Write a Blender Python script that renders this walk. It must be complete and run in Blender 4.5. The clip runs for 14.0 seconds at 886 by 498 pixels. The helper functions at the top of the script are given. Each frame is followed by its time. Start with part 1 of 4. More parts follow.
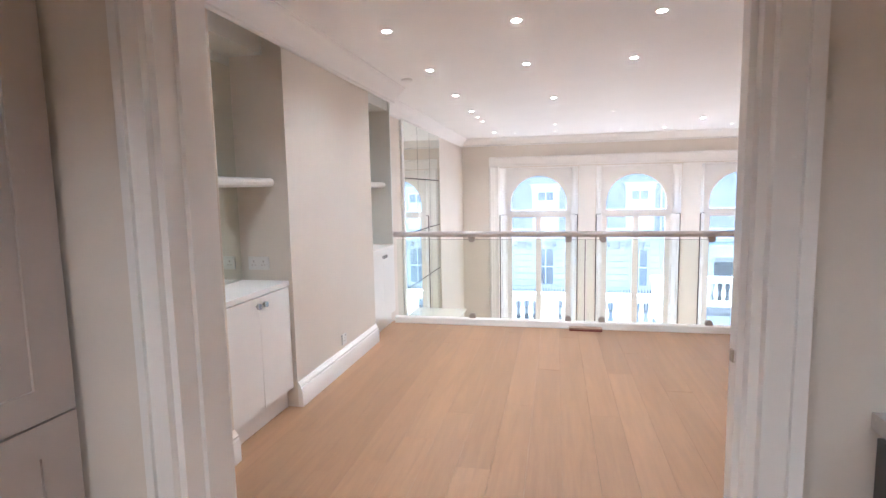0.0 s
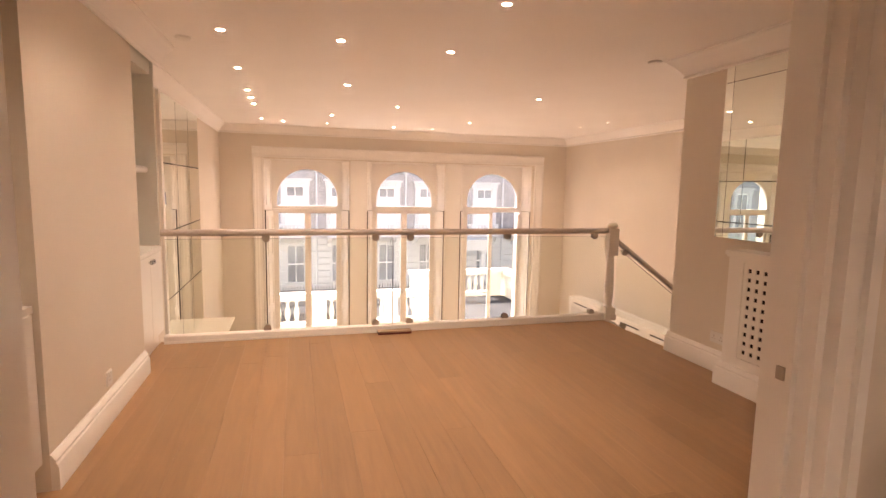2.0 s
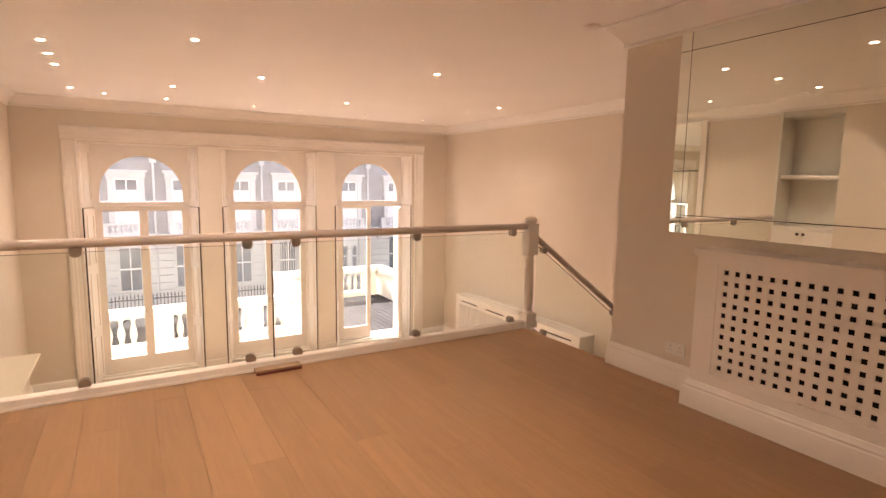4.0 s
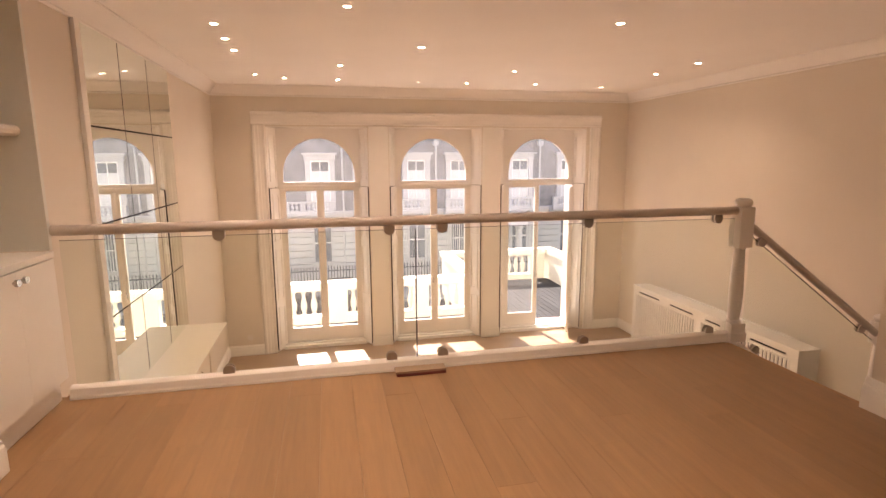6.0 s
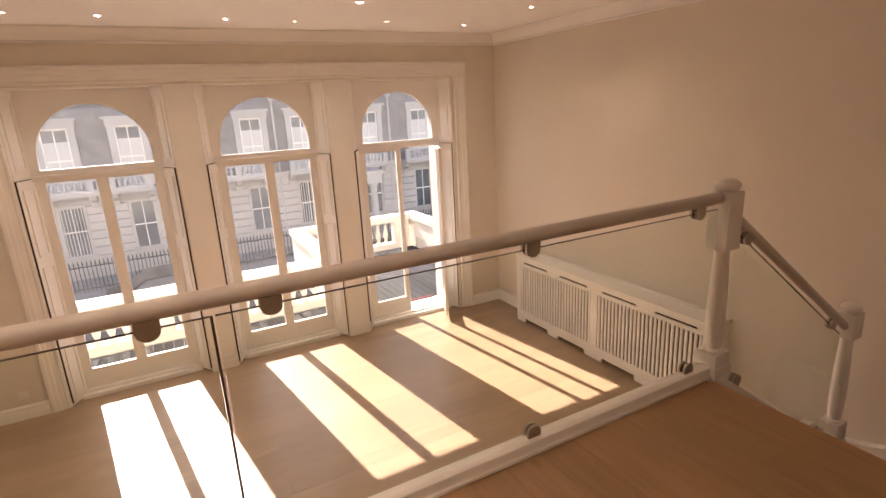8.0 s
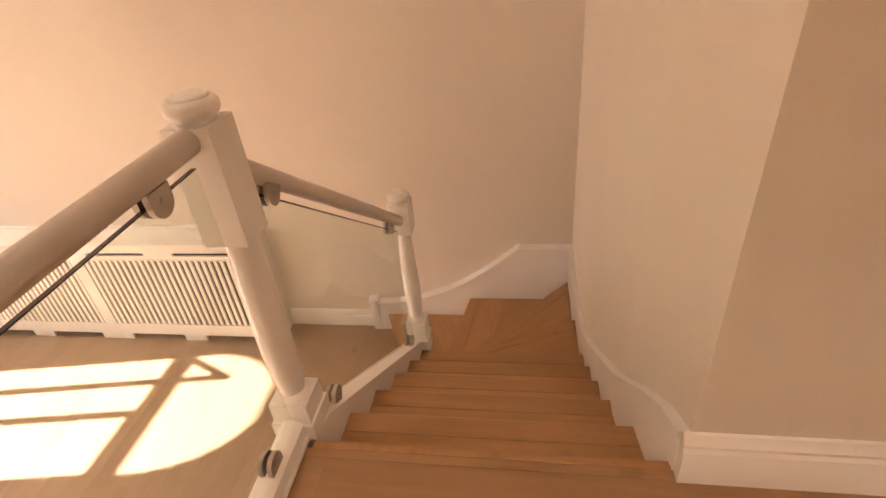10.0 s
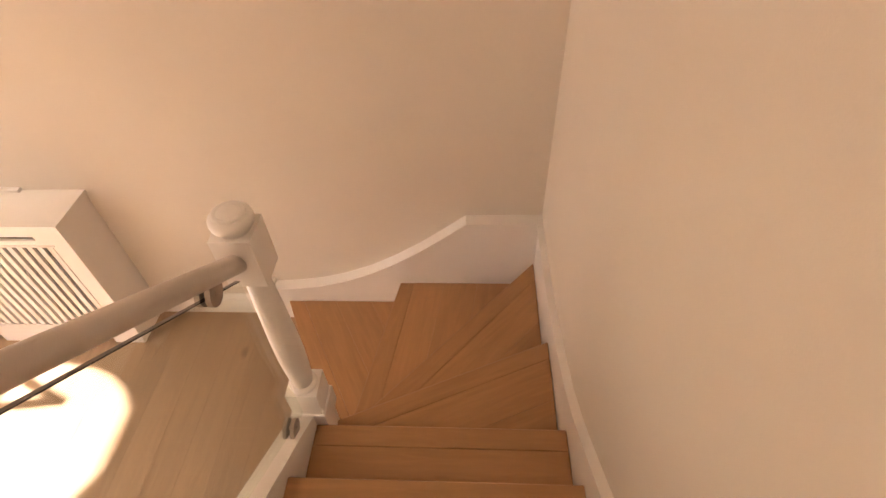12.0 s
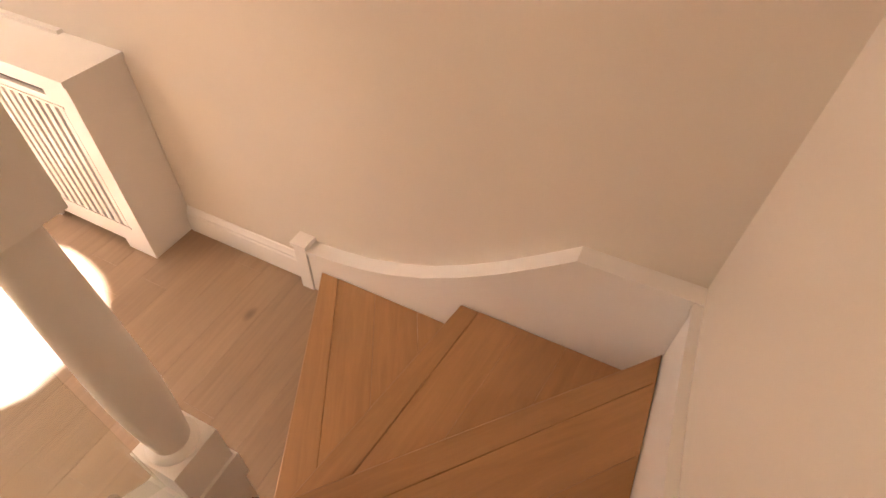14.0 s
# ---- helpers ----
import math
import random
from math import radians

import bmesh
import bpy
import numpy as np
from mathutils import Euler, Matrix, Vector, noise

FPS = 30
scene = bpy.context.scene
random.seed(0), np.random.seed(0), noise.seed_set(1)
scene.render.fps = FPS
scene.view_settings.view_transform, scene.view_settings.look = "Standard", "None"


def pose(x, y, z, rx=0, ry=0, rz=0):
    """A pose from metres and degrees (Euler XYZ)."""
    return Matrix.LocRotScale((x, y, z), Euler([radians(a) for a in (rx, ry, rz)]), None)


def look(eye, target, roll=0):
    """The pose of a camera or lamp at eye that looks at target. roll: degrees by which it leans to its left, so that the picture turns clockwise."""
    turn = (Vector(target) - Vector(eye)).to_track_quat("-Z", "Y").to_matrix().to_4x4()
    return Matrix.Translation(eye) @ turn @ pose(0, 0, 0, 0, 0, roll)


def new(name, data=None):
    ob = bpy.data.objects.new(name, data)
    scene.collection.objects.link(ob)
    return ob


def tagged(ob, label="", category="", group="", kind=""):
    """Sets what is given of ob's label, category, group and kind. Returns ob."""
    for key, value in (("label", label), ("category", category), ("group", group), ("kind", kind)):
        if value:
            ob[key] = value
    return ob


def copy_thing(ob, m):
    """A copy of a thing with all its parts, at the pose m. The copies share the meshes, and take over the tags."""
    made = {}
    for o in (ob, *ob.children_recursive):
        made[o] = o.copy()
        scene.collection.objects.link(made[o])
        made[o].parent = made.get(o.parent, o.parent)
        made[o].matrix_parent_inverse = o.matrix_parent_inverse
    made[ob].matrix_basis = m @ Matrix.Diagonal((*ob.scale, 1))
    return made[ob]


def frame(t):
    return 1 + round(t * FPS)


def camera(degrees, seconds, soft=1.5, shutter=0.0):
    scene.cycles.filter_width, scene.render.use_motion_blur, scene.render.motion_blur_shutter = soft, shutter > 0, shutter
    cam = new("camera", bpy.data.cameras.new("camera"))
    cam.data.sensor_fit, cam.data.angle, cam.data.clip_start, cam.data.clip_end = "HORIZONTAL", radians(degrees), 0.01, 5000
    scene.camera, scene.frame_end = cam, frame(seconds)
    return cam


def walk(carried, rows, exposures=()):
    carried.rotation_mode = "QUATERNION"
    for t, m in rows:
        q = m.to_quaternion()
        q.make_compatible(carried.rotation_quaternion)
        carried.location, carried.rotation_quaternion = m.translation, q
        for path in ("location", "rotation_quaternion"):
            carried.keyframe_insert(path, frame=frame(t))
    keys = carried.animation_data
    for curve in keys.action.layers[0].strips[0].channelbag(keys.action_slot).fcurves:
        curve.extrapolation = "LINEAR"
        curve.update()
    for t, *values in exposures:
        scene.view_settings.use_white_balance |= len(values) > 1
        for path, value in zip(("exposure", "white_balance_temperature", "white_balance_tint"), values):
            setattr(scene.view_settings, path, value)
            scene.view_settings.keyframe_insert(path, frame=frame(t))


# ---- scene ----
cam = camera(80.0, 14.0)
PATH = [
    (0, (1.703, -5.467, 1.413), (1.285, -3.523, 1.194), -1.1),
    (0.5, (1.503, -5.233, 1.413), (1.367, -3.251, 1.184), -1.0),
    (1, (1.283, -5.133, 1.401), (1.404, -3.152, 1.155), -0.9),
    (1.5, (1.103, -5.074, 1.409), (1.53, -3.136, 1.157), -0.7),
    (2, (1.101, -4.975, 1.393), (1.638, -3.063, 1.159), 1.1),
    (2.5, (1.161, -4.643, 1.353), (1.712, -2.738, 1.089), 1.1),
    (3, (1.178, -4.299, 1.35), (1.831, -2.429, 1.073), 1.0),
    (3.5, (1.112, -3.965, 1.359), (2.012, -2.199, 1.094), 0.9),
    (3.7, (1.115, -3.906, 1.358), (2.134, -2.203, 1.107), 0.9),
    (5.8, (1.423, -3.412, 1.343), (2.012, -1.528, 1.022), -0.2),
    (6, (1.467, -3.263, 1.33), (1.885, -1.336, 0.995), -0.3),
    (6.5, (1.543, -2.776, 1.375), (1.748, -0.822, 0.999), 0.1),
    (7, (1.683, -2.396, 1.439), (1.906, -0.452, 1.027), -0.0),
    (7.5, (1.807, -2.036, 1.469), (2.272, -0.147, 1.007), -1.1),
    (8, (1.92, -1.64, 1.465), (2.824, 0.065, 0.938), -3.0),
    (8.5, (2.172, -1.286, 1.432), (3.525, 0.044, 0.801), -4.4),
    (9, (2.472, -0.996, 1.428), (4.104, -0.121, 0.671), -4.8),
    (9.2, (2.642, -0.857, 1.422), (4.333, -0.168, 0.606), -4.9),
    (11.3, (4.35, -0.706, 1.171), (5.84, -0.618, -0.16), -2.9),
    (11.5, (4.469, -0.738, 1.155), (5.914, -0.64, -0.225), -3.1),
    (12, (4.729, -0.702, 0.981), (6.108, -0.593, -0.464), -3.0),
    (12.5, (4.945, -0.723, 0.807), (6.29, -0.588, -0.666), -2.3),
    (13, (5.146, -0.741, 0.673), (6.477, -0.535, -0.807), -1.1),
    (13.5, (5.325, -0.7, 0.489), (6.628, -0.364, -0.99), 0.9),
    (14, (5.518, -0.733, 0.318), (6.766, -0.189, -1.147), 3.1),
]
walk(cam, [(t, look(eye, target, roll)) for t, eye, target, roll in PATH],
     exposures=[(0, 3.15, 4600, 9), (0.5, 2.95, 4950, 14), (0.9, 2.8, 5800, 18), (1.3, 2.65, 6900, 25), (1.8, 2.65, 7300, 28), (3.5, 2.55, 7400, 28), (6, 2.3, 7550, 28), (7.5, 1.85, 7200, 25), (8.4, 2.0, 7550, 26), (9, 2.6, 7600, 27), (11.3, 3.1, 7300, 23), (14, 3.25, 7150, 23)])

# ---- world and sun ----
world = bpy.data.worlds.new("sky")
scene.world = world
world.use_nodes = True
wn = world.node_tree
sky = wn.nodes.new("ShaderNodeTexSky")
sky.sky_type, sky.sun_disc = "NISHITA", False
SUN_ELEV, SUN_AZ = 37.0, 8.2
sky.sun_elevation, sky.sun_rotation = radians(SUN_ELEV), radians(-SUN_AZ)
wn.links.new(sky.outputs[0], wn.nodes["Background"].inputs[0])
wn.nodes["Background"].inputs[1].default_value = 0.12
sun_data = bpy.data.lights.new("sun", "SUN")
sun_data.energy, sun_data.angle, sun_data.color = 5.0, radians(0.55), (1.0, 0.965, 0.92)
sun = new("sun", sun_data)
travel = Vector((math.sin(radians(SUN_AZ)) * math.cos(radians(SUN_ELEV)), -math.cos(radians(SUN_AZ)) * math.cos(radians(SUN_ELEV)), -math.sin(radians(SUN_ELEV))))
sun.matrix_world = look((0, 0, 30), Vector((0, 0, 30)) + travel)

# ---- levels and plan ----
LOW = -1.9            # lower floor
CEIL = 2.48
RISE, GOING = 0.19, 0.27
XL, XR = -0.25, 6.90  # side walls of the lower room
YW = 5.71             # window wall, room face
YBACK = -6.6          # end of the kitchen


# ---- materials ----
def mat(name, colour, rough=0.5, metal=0.0, scale=6.0, vary=0.06, bump=0.0, bump_scale=60.0, spec=0.5, coords="Object", fine=0.0, random_vary=0.0):
    m = bpy.data.materials.new(name)
    m.use_nodes = True
    n, l = m.node_tree.nodes, m.node_tree.links
    b = n["Principled BSDF"]
    b.inputs["Roughness"].default_value = rough
    b.inputs["Metallic"].default_value = metal
    b.inputs["Specular IOR Level"].default_value = spec
    geo = n.new("ShaderNodeNewGeometry")
    big = n.new("ShaderNodeTexNoise")
    big.inputs["Scale"].default_value, big.inputs["Detail"].default_value = scale, 5
    l.new(geo.outputs["Position"], big.inputs["Vector"])
    ramp = n.new("ShaderNodeValToRGB")
    ramp.color_ramp.elements[0].position, ramp.color_ramp.elements[1].position = 0.3, 0.7
    ramp.color_ramp.elements[0].color = (*[c * (1 - vary) for c in colour], 1)
    ramp.color_ramp.elements[1].color = (*[min(1, c * (1 + vary)) for c in colour], 1)
    l.new(big.outputs["Fac"], ramp.inputs["Fac"])
    out = ramp.outputs["Color"]
    if random_vary:
        info = n.new("ShaderNodeObjectInfo")
        hsv = n.new("ShaderNodeHueSaturation")
        mr = n.new("ShaderNodeMapRange")
        mr.inputs["To Min"].default_value, mr.inputs["To Max"].default_value = 1 - random_vary, 1 + random_vary
        l.new(info.outputs["Random"], mr.inputs["Value"])
        l.new(mr.outputs[0], hsv.inputs["Value"])
        l.new(out, hsv.inputs["Color"])
        out = hsv.outputs["Color"]
    l.new(out, b.inputs["Base Color"])
    small = n.new("ShaderNodeTexNoise")
    small.inputs["Scale"].default_value, small.inputs["Detail"].default_value = bump_scale, 4
    l.new(geo.outputs["Position"], small.inputs["Vector"])
    rr = n.new("ShaderNodeMapRange")
    rr.inputs["To Min"].default_value, rr.inputs["To Max"].default_value = max(0, rough - 0.07), min(1, rough + 0.07)
    l.new(small.outputs["Fac"], rr.inputs["Value"])
    l.new(rr.outputs[0], b.inputs["Roughness"])
    if bump:
        bp = n.new("ShaderNodeBump")
        bp.inputs["Strength"].default_value, bp.inputs["Distance"].default_value = bump, 0.004
        l.new(small.outputs["Fac"], bp.inputs["Height"])
        l.new(bp.outputs["Normal"], b.inputs["Normal"])
    return m


def oak(name, colour, stretch, rough=0.42, vary=0.12, local=False):
    """Oiled oak: long grain along the axis with the small stretch, cathedral waves, knots, and a tint of its own for every board."""
    m = bpy.data.materials.new(name)
    m.use_nodes = True
    n, l = m.node_tree.nodes, m.node_tree.links
    b = n["Principled BSDF"]
    geo, info = n.new("ShaderNodeNewGeometry"), n.new("ShaderNodeObjectInfo")
    off = n.new("ShaderNodeVectorMath")
    off.operation = "MULTIPLY_ADD"
    off.inputs[1].default_value = (1, 1, 1)
    shift = n.new("ShaderNodeCombineXYZ")
    mul = n.new("ShaderNodeMath")
    mul.operation, mul.inputs[1].default_value = "MULTIPLY", 37.0
    l.new(info.outputs["Random"], mul.inputs[0])
    for k in range(3):
        l.new(mul.outputs[0], shift.inputs[k])
    l.new(n.new("ShaderNodeTexCoord").outputs["Object"] if local else geo.outputs["Position"], off.inputs[0])
    l.new(shift.outputs[0], off.inputs[2])
    sc = n.new("ShaderNodeVectorMath")
    sc.operation = "MULTIPLY"
    sc.inputs[1].default_value = stretch
    l.new(off.outputs[0], sc.inputs[0])
    grain = n.new("ShaderNodeTexNoise")
    grain.inputs["Scale"].default_value, grain.inputs["Detail"].default_value, grain.inputs["Roughness"].default_value = 9, 8, 0.62
    grain.inputs["Distortion"].default_value = 0.6
    l.new(sc.outputs[0], grain.inputs["Vector"])
    wave = n.new("ShaderNodeTexNoise")
    wave.inputs["Scale"].default_value, wave.inputs["Detail"].default_value, wave.inputs["Distortion"].default_value = 2.2, 3, 1.8
    l.new(sc.outputs[0], wave.inputs["Vector"])
    ramp = n.new("ShaderNodeValToRGB")
    ramp.color_ramp.elements[0].position, ramp.color_ramp.elements[1].position = 0.33, 0.68
    ramp.color_ramp.elements[0].color = (*[c * (1 - vary) for c in colour], 1)
    ramp.color_ramp.elements[1].color = (*[c * (1 + vary * 0.55) for c in colour], 1)
    mixf = n.new("ShaderNodeMath")
    mixf.operation = "MULTIPLY_ADD"
    mixf.inputs[1].default_value = 0.55
    half = n.new("ShaderNodeMath")
    half.operation, half.inputs[1].default_value = "MULTIPLY", 0.45
    l.new(wave.outputs["Fac"], half.inputs[0])
    l.new(grain.outputs["Fac"], mixf.inputs[0])
    l.new(half.outputs[0], mixf.inputs[2])
    l.new(mixf.outputs[0], ramp.inputs["Fac"])
    # scattered knots
    vor = n.new("ShaderNodeTexVoronoi")
    vor.inputs["Scale"].default_value = 1.35
    kn = n.new("ShaderNodeVectorMath")
    kn.operation = "MULTIPLY"
    kn.inputs[1].default_value = tuple(0.55 if s < 0.5 else 1.0 for s in stretch)
    l.new(off.outputs[0], kn.inputs[0])
    l.new(kn.outputs[0], vor.inputs["Vector"])
    kr = n.new("ShaderNodeMapRange")
    kr.inputs["From Min"].default_value, kr.inputs["From Max"].default_value = 0.012, 0.045
    kr.inputs["To Min"].default_value, kr.inputs["To Max"].default_value = 0.45, 1.0
    l.new(vor.outputs["Distance"], kr.inputs["Value"])
    tint = n.new("ShaderNodeMapRange")
    tint.inputs["To Min"].default_value, tint.inputs["To Max"].default_value = 0.91, 1.07
    l.new(info.outputs["Random"], tint.inputs["Value"])
    val = n.new("ShaderNodeMath")
    val.operation = "MULTIPLY"
    l.new(kr.outputs[0], val.inputs[0])
    l.new(tint.outputs[0], val.inputs[1])
    hsv = n.new("ShaderNodeHueSaturation")
    l.new(val.outputs[0], hsv.inputs["Value"])
    l.new(ramp.outputs["Color"], hsv.inputs["Color"])
    l.new(hsv.outputs["Color"], b.inputs["Base Color"])
    rr = n.new("ShaderNodeMapRange")
    rr.inputs["To Min"].default_value, rr.inputs["To Max"].default_value = rough - 0.08, rough + 0.1
    l.new(grain.outputs["Fac"], rr.inputs["Value"])
    l.new(rr.outputs[0], b.inputs["Roughness"])
    bp = n.new("ShaderNodeBump")
    bp.inputs["Strength"].default_value, bp.inputs["Distance"].default_value = 0.18, 0.0015
    l.new(grain.outputs["Fac"], bp.inputs["Height"])
    l.new(bp.outputs["Normal"], b.inputs["Normal"])
    return m


def glass(name, tint=(1, 1, 1), gloss=1.0, dust=0.0):
    m = bpy.data.materials.new(name)
    m.use_nodes = True
    n, l = m.node_tree.nodes, m.node_tree.links
    n.remove(n["Principled BSDF"])
    clear, shine, mix, face = n.new("ShaderNodeBsdfTransparent"), n.new("ShaderNodeBsdfGlossy"), n.new("ShaderNodeMixShader"), n.new("ShaderNodeLayerWeight")
    clear.inputs["Color"].default_value = (*tint, 1)
    shine.inputs["Roughness"].default_value = 0.02
    power, k = n.new("ShaderNodeMath"), n.new("ShaderNodeMath")
    power.operation, power.inputs[1].default_value = "POWER", 5.0
    k.operation, k.inputs[1].default_value, k.inputs[2].default_value = "MULTIPLY_ADD", 0.55 * gloss, 0.03 * gloss
    l.new(face.outputs["Facing"], power.inputs[0])
    l.new(power.outputs[0], k.inputs[0])
    l.new(k.outputs[0], mix.inputs[0])
    l.new(clear.outputs[0], mix.inputs[1])
    l.new(shine.outputs[0], mix.inputs[2])
    out = mix.outputs[0]
    if dust:
        film, over, cloud, amount, where = n.new("ShaderNodeBsdfTranslucent"), n.new("ShaderNodeMixShader"), n.new("ShaderNodeTexNoise"), n.new("ShaderNodeMapRange"), n.new("ShaderNodeNewGeometry")
        film.inputs["Color"].default_value = (0.9, 0.9, 0.9, 1)
        cloud.inputs["Scale"].default_value, cloud.inputs["Detail"].default_value = 3.5, 6
        amount.inputs["To Min"].default_value, amount.inputs["To Max"].default_value = dust * 0.4, dust * 1.6
        l.new(where.outputs["Position"], cloud.inputs["Vector"])
        l.new(cloud.outputs["Fac"], amount.inputs["Value"])
        l.new(amount.outputs[0], over.inputs[0])
        l.new(out, over.inputs[1])
        l.new(film.outputs[0], over.inputs[2])
        out = over.outputs[0]
    l.new(out, n["Material Output"].inputs[0])
    return m


def glow(name, colour, strength):
    m = bpy.data.materials.new(name)
    m.use_nodes = True
    b = m.node_tree.nodes["Principled BSDF"]
    b.inputs["Emission Color"].default_value = (*colour, 1)
    b.inputs["Emission Strength"].default_value = strength
    return m


WALL = mat("wall paint", (0.74, 0.675, 0.585), 0.62, scale=1.3, vary=0.025, bump=0.10, bump_scale=240)
WHITE = mat("white satin paint", (0.86, 0.83, 0.785), 0.36, scale=3, vary=0.02, bump=0.05, bump_scale=120)
CEILING = mat("ceiling paint", (0.86, 0.84, 0.81), 0.7, scale=1.5, vary=0.015, bump=0.05, bump_scale=300)
NICHE = mat("pale green-grey niche paint", (0.72, 0.72, 0.66), 0.55, scale=2, vary=0.02, bump=0.05, bump_scale=200)
RAILP = mat("taupe handrail paint", (0.60, 0.54, 0.49), 0.33, scale=5, vary=0.04, bump=0.03, bump_scale=80)
CLAMP = mat("brushed metal", (0.42, 0.37, 0.32), 0.38, metal=0.8, scale=20, vary=0.05)
CHROME = mat("polished chrome", (0.75, 0.74, 0.72), 0.12, metal=1.0, vary=0.02)
KNOB = mat("dark polished chrome", (0.38, 0.37, 0.37), 0.15, metal=1.0, vary=0.02)
MIRROR = mat("silvered mirror", (0.82, 0.86, 0.81), 0.0, metal=1.0, vary=0.0)
MIRROR.node_tree.nodes["Map Range"].inputs["To Max"].default_value = 0.004
# near-black: paints shade in cover hollows and shutter gaps, also the mirror backing
DARK = mat("near-black shade and backing", (0.03, 0.026, 0.024), 0.8, vary=0.2)
SOOT = mat("cast iron", (0.022, 0.02, 0.02), 0.5, metal=0.3, vary=0.3, bump=0.4, bump_scale=90)
SLATE = mat("honed slate", (0.045, 0.046, 0.05), 0.45, scale=9, vary=0.2, bump=0.2, bump_scale=50)
MARBLE = mat("cream marble", (0.72, 0.65, 0.55), 0.3, scale=4, vary=0.035, bump=0.006, bump_scale=40)
OAK_Y = oak("oak boards along the room", (0.345, 0.195, 0.096), (5.0, 0.35, 4.0), 0.36, 0.15)
OAK_X = oak("oak boards across the room", (0.36, 0.245, 0.155), (0.35, 5.0, 4.0), 0.36, 0.15)
OAK_T = oak("oak treads", (0.42, 0.225, 0.098), (0.42, 4.2, 4.0), 0.38, 0.17, True)
MAROON = mat("maroon stained wood", (0.16, 0.035, 0.03), 0.45, vary=0.15)
PLASTIC = mat("white plastic", (0.78, 0.76, 0.72), 0.3, vary=0.01)
GLASS = glass("clear glass", (0.945, 0.965, 0.94), 1.0)
PANE = glass("window glass", (0.97, 0.98, 0.98), 0.8, 0.013)
GLASS_EDGE = mat("dark glass edge", (0.055, 0.05, 0.045), 0.2, vary=0.1)
LAMP = glow("lamp glow", (1.0, 0.85, 0.66), 390)
STUCCO = mat("cream stucco", (0.70, 0.66, 0.57), 0.8, scale=1.2, vary=0.07, bump=0.2, bump_scale=70)
STUCCO_FAR = mat("weathered stucco", (0.50, 0.48, 0.455), 0.85, scale=0.6, vary=0.10)
BRICK_FAR = mat("grey stock brick", (0.25, 0.235, 0.225), 0.9, scale=2.5, vary=0.18)
FAR_GLASS = mat("dark window glass", (0.12, 0.13, 0.14), 0.12, scale=0.8, vary=0.5)
DECK = mat("dark grey decking", (0.035, 0.036, 0.04), 0.9, scale=8, vary=0.25, bump=0.3, bump_scale=50, spec=0.15, random_vary=0.25)
IRON = mat("black iron", (0.02, 0.02, 0.022), 0.5, vary=0.2)
ASPHALT = mat("asphalt", (0.055, 0.055, 0.057), 0.9, scale=2, vary=0.2, bump=0.4, bump_scale=90)
PAVING = mat("stone paving", (0.30, 0.29, 0.27), 0.85, scale=1.5, vary=0.12)
CARPAINT = mat("black car paint", (0.02, 0.022, 0.026), 0.2, vary=0.05)
TYRE = mat("tyre rubber", (0.02, 0.02, 0.02), 0.85, vary=0.1)
KITCHEN = mat("taupe kitchen lacquer", (0.47, 0.41, 0.36), 0.4, scale=2, vary=0.02)
STEEL = mat("dark steel", (0.12, 0.12, 0.125), 0.3, metal=0.8, vary=0.1)
STONE_TOP = mat("pale worktop stone", (0.55, 0.52, 0.48), 0.25, scale=15, vary=0.12)


# ---- mesh helpers ----
def box(bm, x0, x1, y0, y1, z0, z1):
    v = [bm.verts.new(c) for c in ((x0, y0, z0), (x1, y0, z0), (x1, y1, z0), (x0, y1, z0), (x0, y0, z1), (x1, y0, z1), (x1, y1, z1), (x0, y1, z1))]
    return [bm.faces.new([v[i] for i in q]) for q in ((3, 2, 1, 0), (4, 5, 6, 7), (0, 1, 5, 4), (1, 2, 6, 5), (2, 3, 7, 6), (3, 0, 4, 7))]


def prism(bm, outline, axis, a, b):
    """An outline of (u, v) pairs pushed from a to b along an axis: x -> (y, z), y -> (x, z), z -> (x, y)."""
    put = {"x": lambda u, v, w: (w, u, v), "y": lambda u, v, w: (u, w, v), "z": lambda u, v, w: (u, v, w)}[axis]
    lo = [bm.verts.new(put(u, v, a)) for u, v in outline]
    hi = [bm.verts.new(put(u, v, b)) for u, v in outline]
    n = len(outline)
    bm.faces.new(lo[::-1])
    bm.faces.new(hi)
    for i in range(n):
        bm.faces.new((lo[i], lo[(i + 1) % n], hi[(i + 1) % n], hi[i]))


def lathe(bm, profile, centre=(0, 0, 0), seg=20):
    """Turned shape about z from (radius, height) pairs."""
    rings = [[bm.verts.new((centre[0] + r * math.cos(2 * math.pi * k / seg), centre[1] + r * math.sin(2 * math.pi * k / seg), centre[2] + z)) for k in range(seg)] for r, z in profile]
    for a, b in zip(rings, rings[1:]):
        for k in range(seg):
            bm.faces.new((a[k], a[(k + 1) % seg], b[(k + 1) % seg], b[k]))
    bm.faces.new(rings[0][::-1])
    bm.faces.new(rings[-1])


def tube(bm, p, q, r, seg=16):
    p, q = Vector(p), Vector(q)
    w = (q - p).normalized()
    u = w.orthogonal().normalized()
    v = w.cross(u)
    a, b = [[bm.verts.new(c + r * (math.cos(2 * math.pi * k / seg) * u + math.sin(2 * math.pi * k / seg) * v)) for k in range(seg)] for c in (p, q)]
    for k in range(seg):
        bm.faces.new((a[k], a[(k + 1) % seg], b[(k + 1) % seg], b[k]))
    bm.faces.new(a[::-1])
    bm.faces.new(b)


def soften(bm, width=0.004, seg=2, angle=40):
    edges = [e for e in bm.edges if len(e.link_faces) == 2 and e.calc_face_angle(0) > radians(angle)]
    bmesh.ops.bevel(bm, geom=edges, offset=width, segments=seg, affect="EDGES", profile=0.6, clamp_overlap=True)


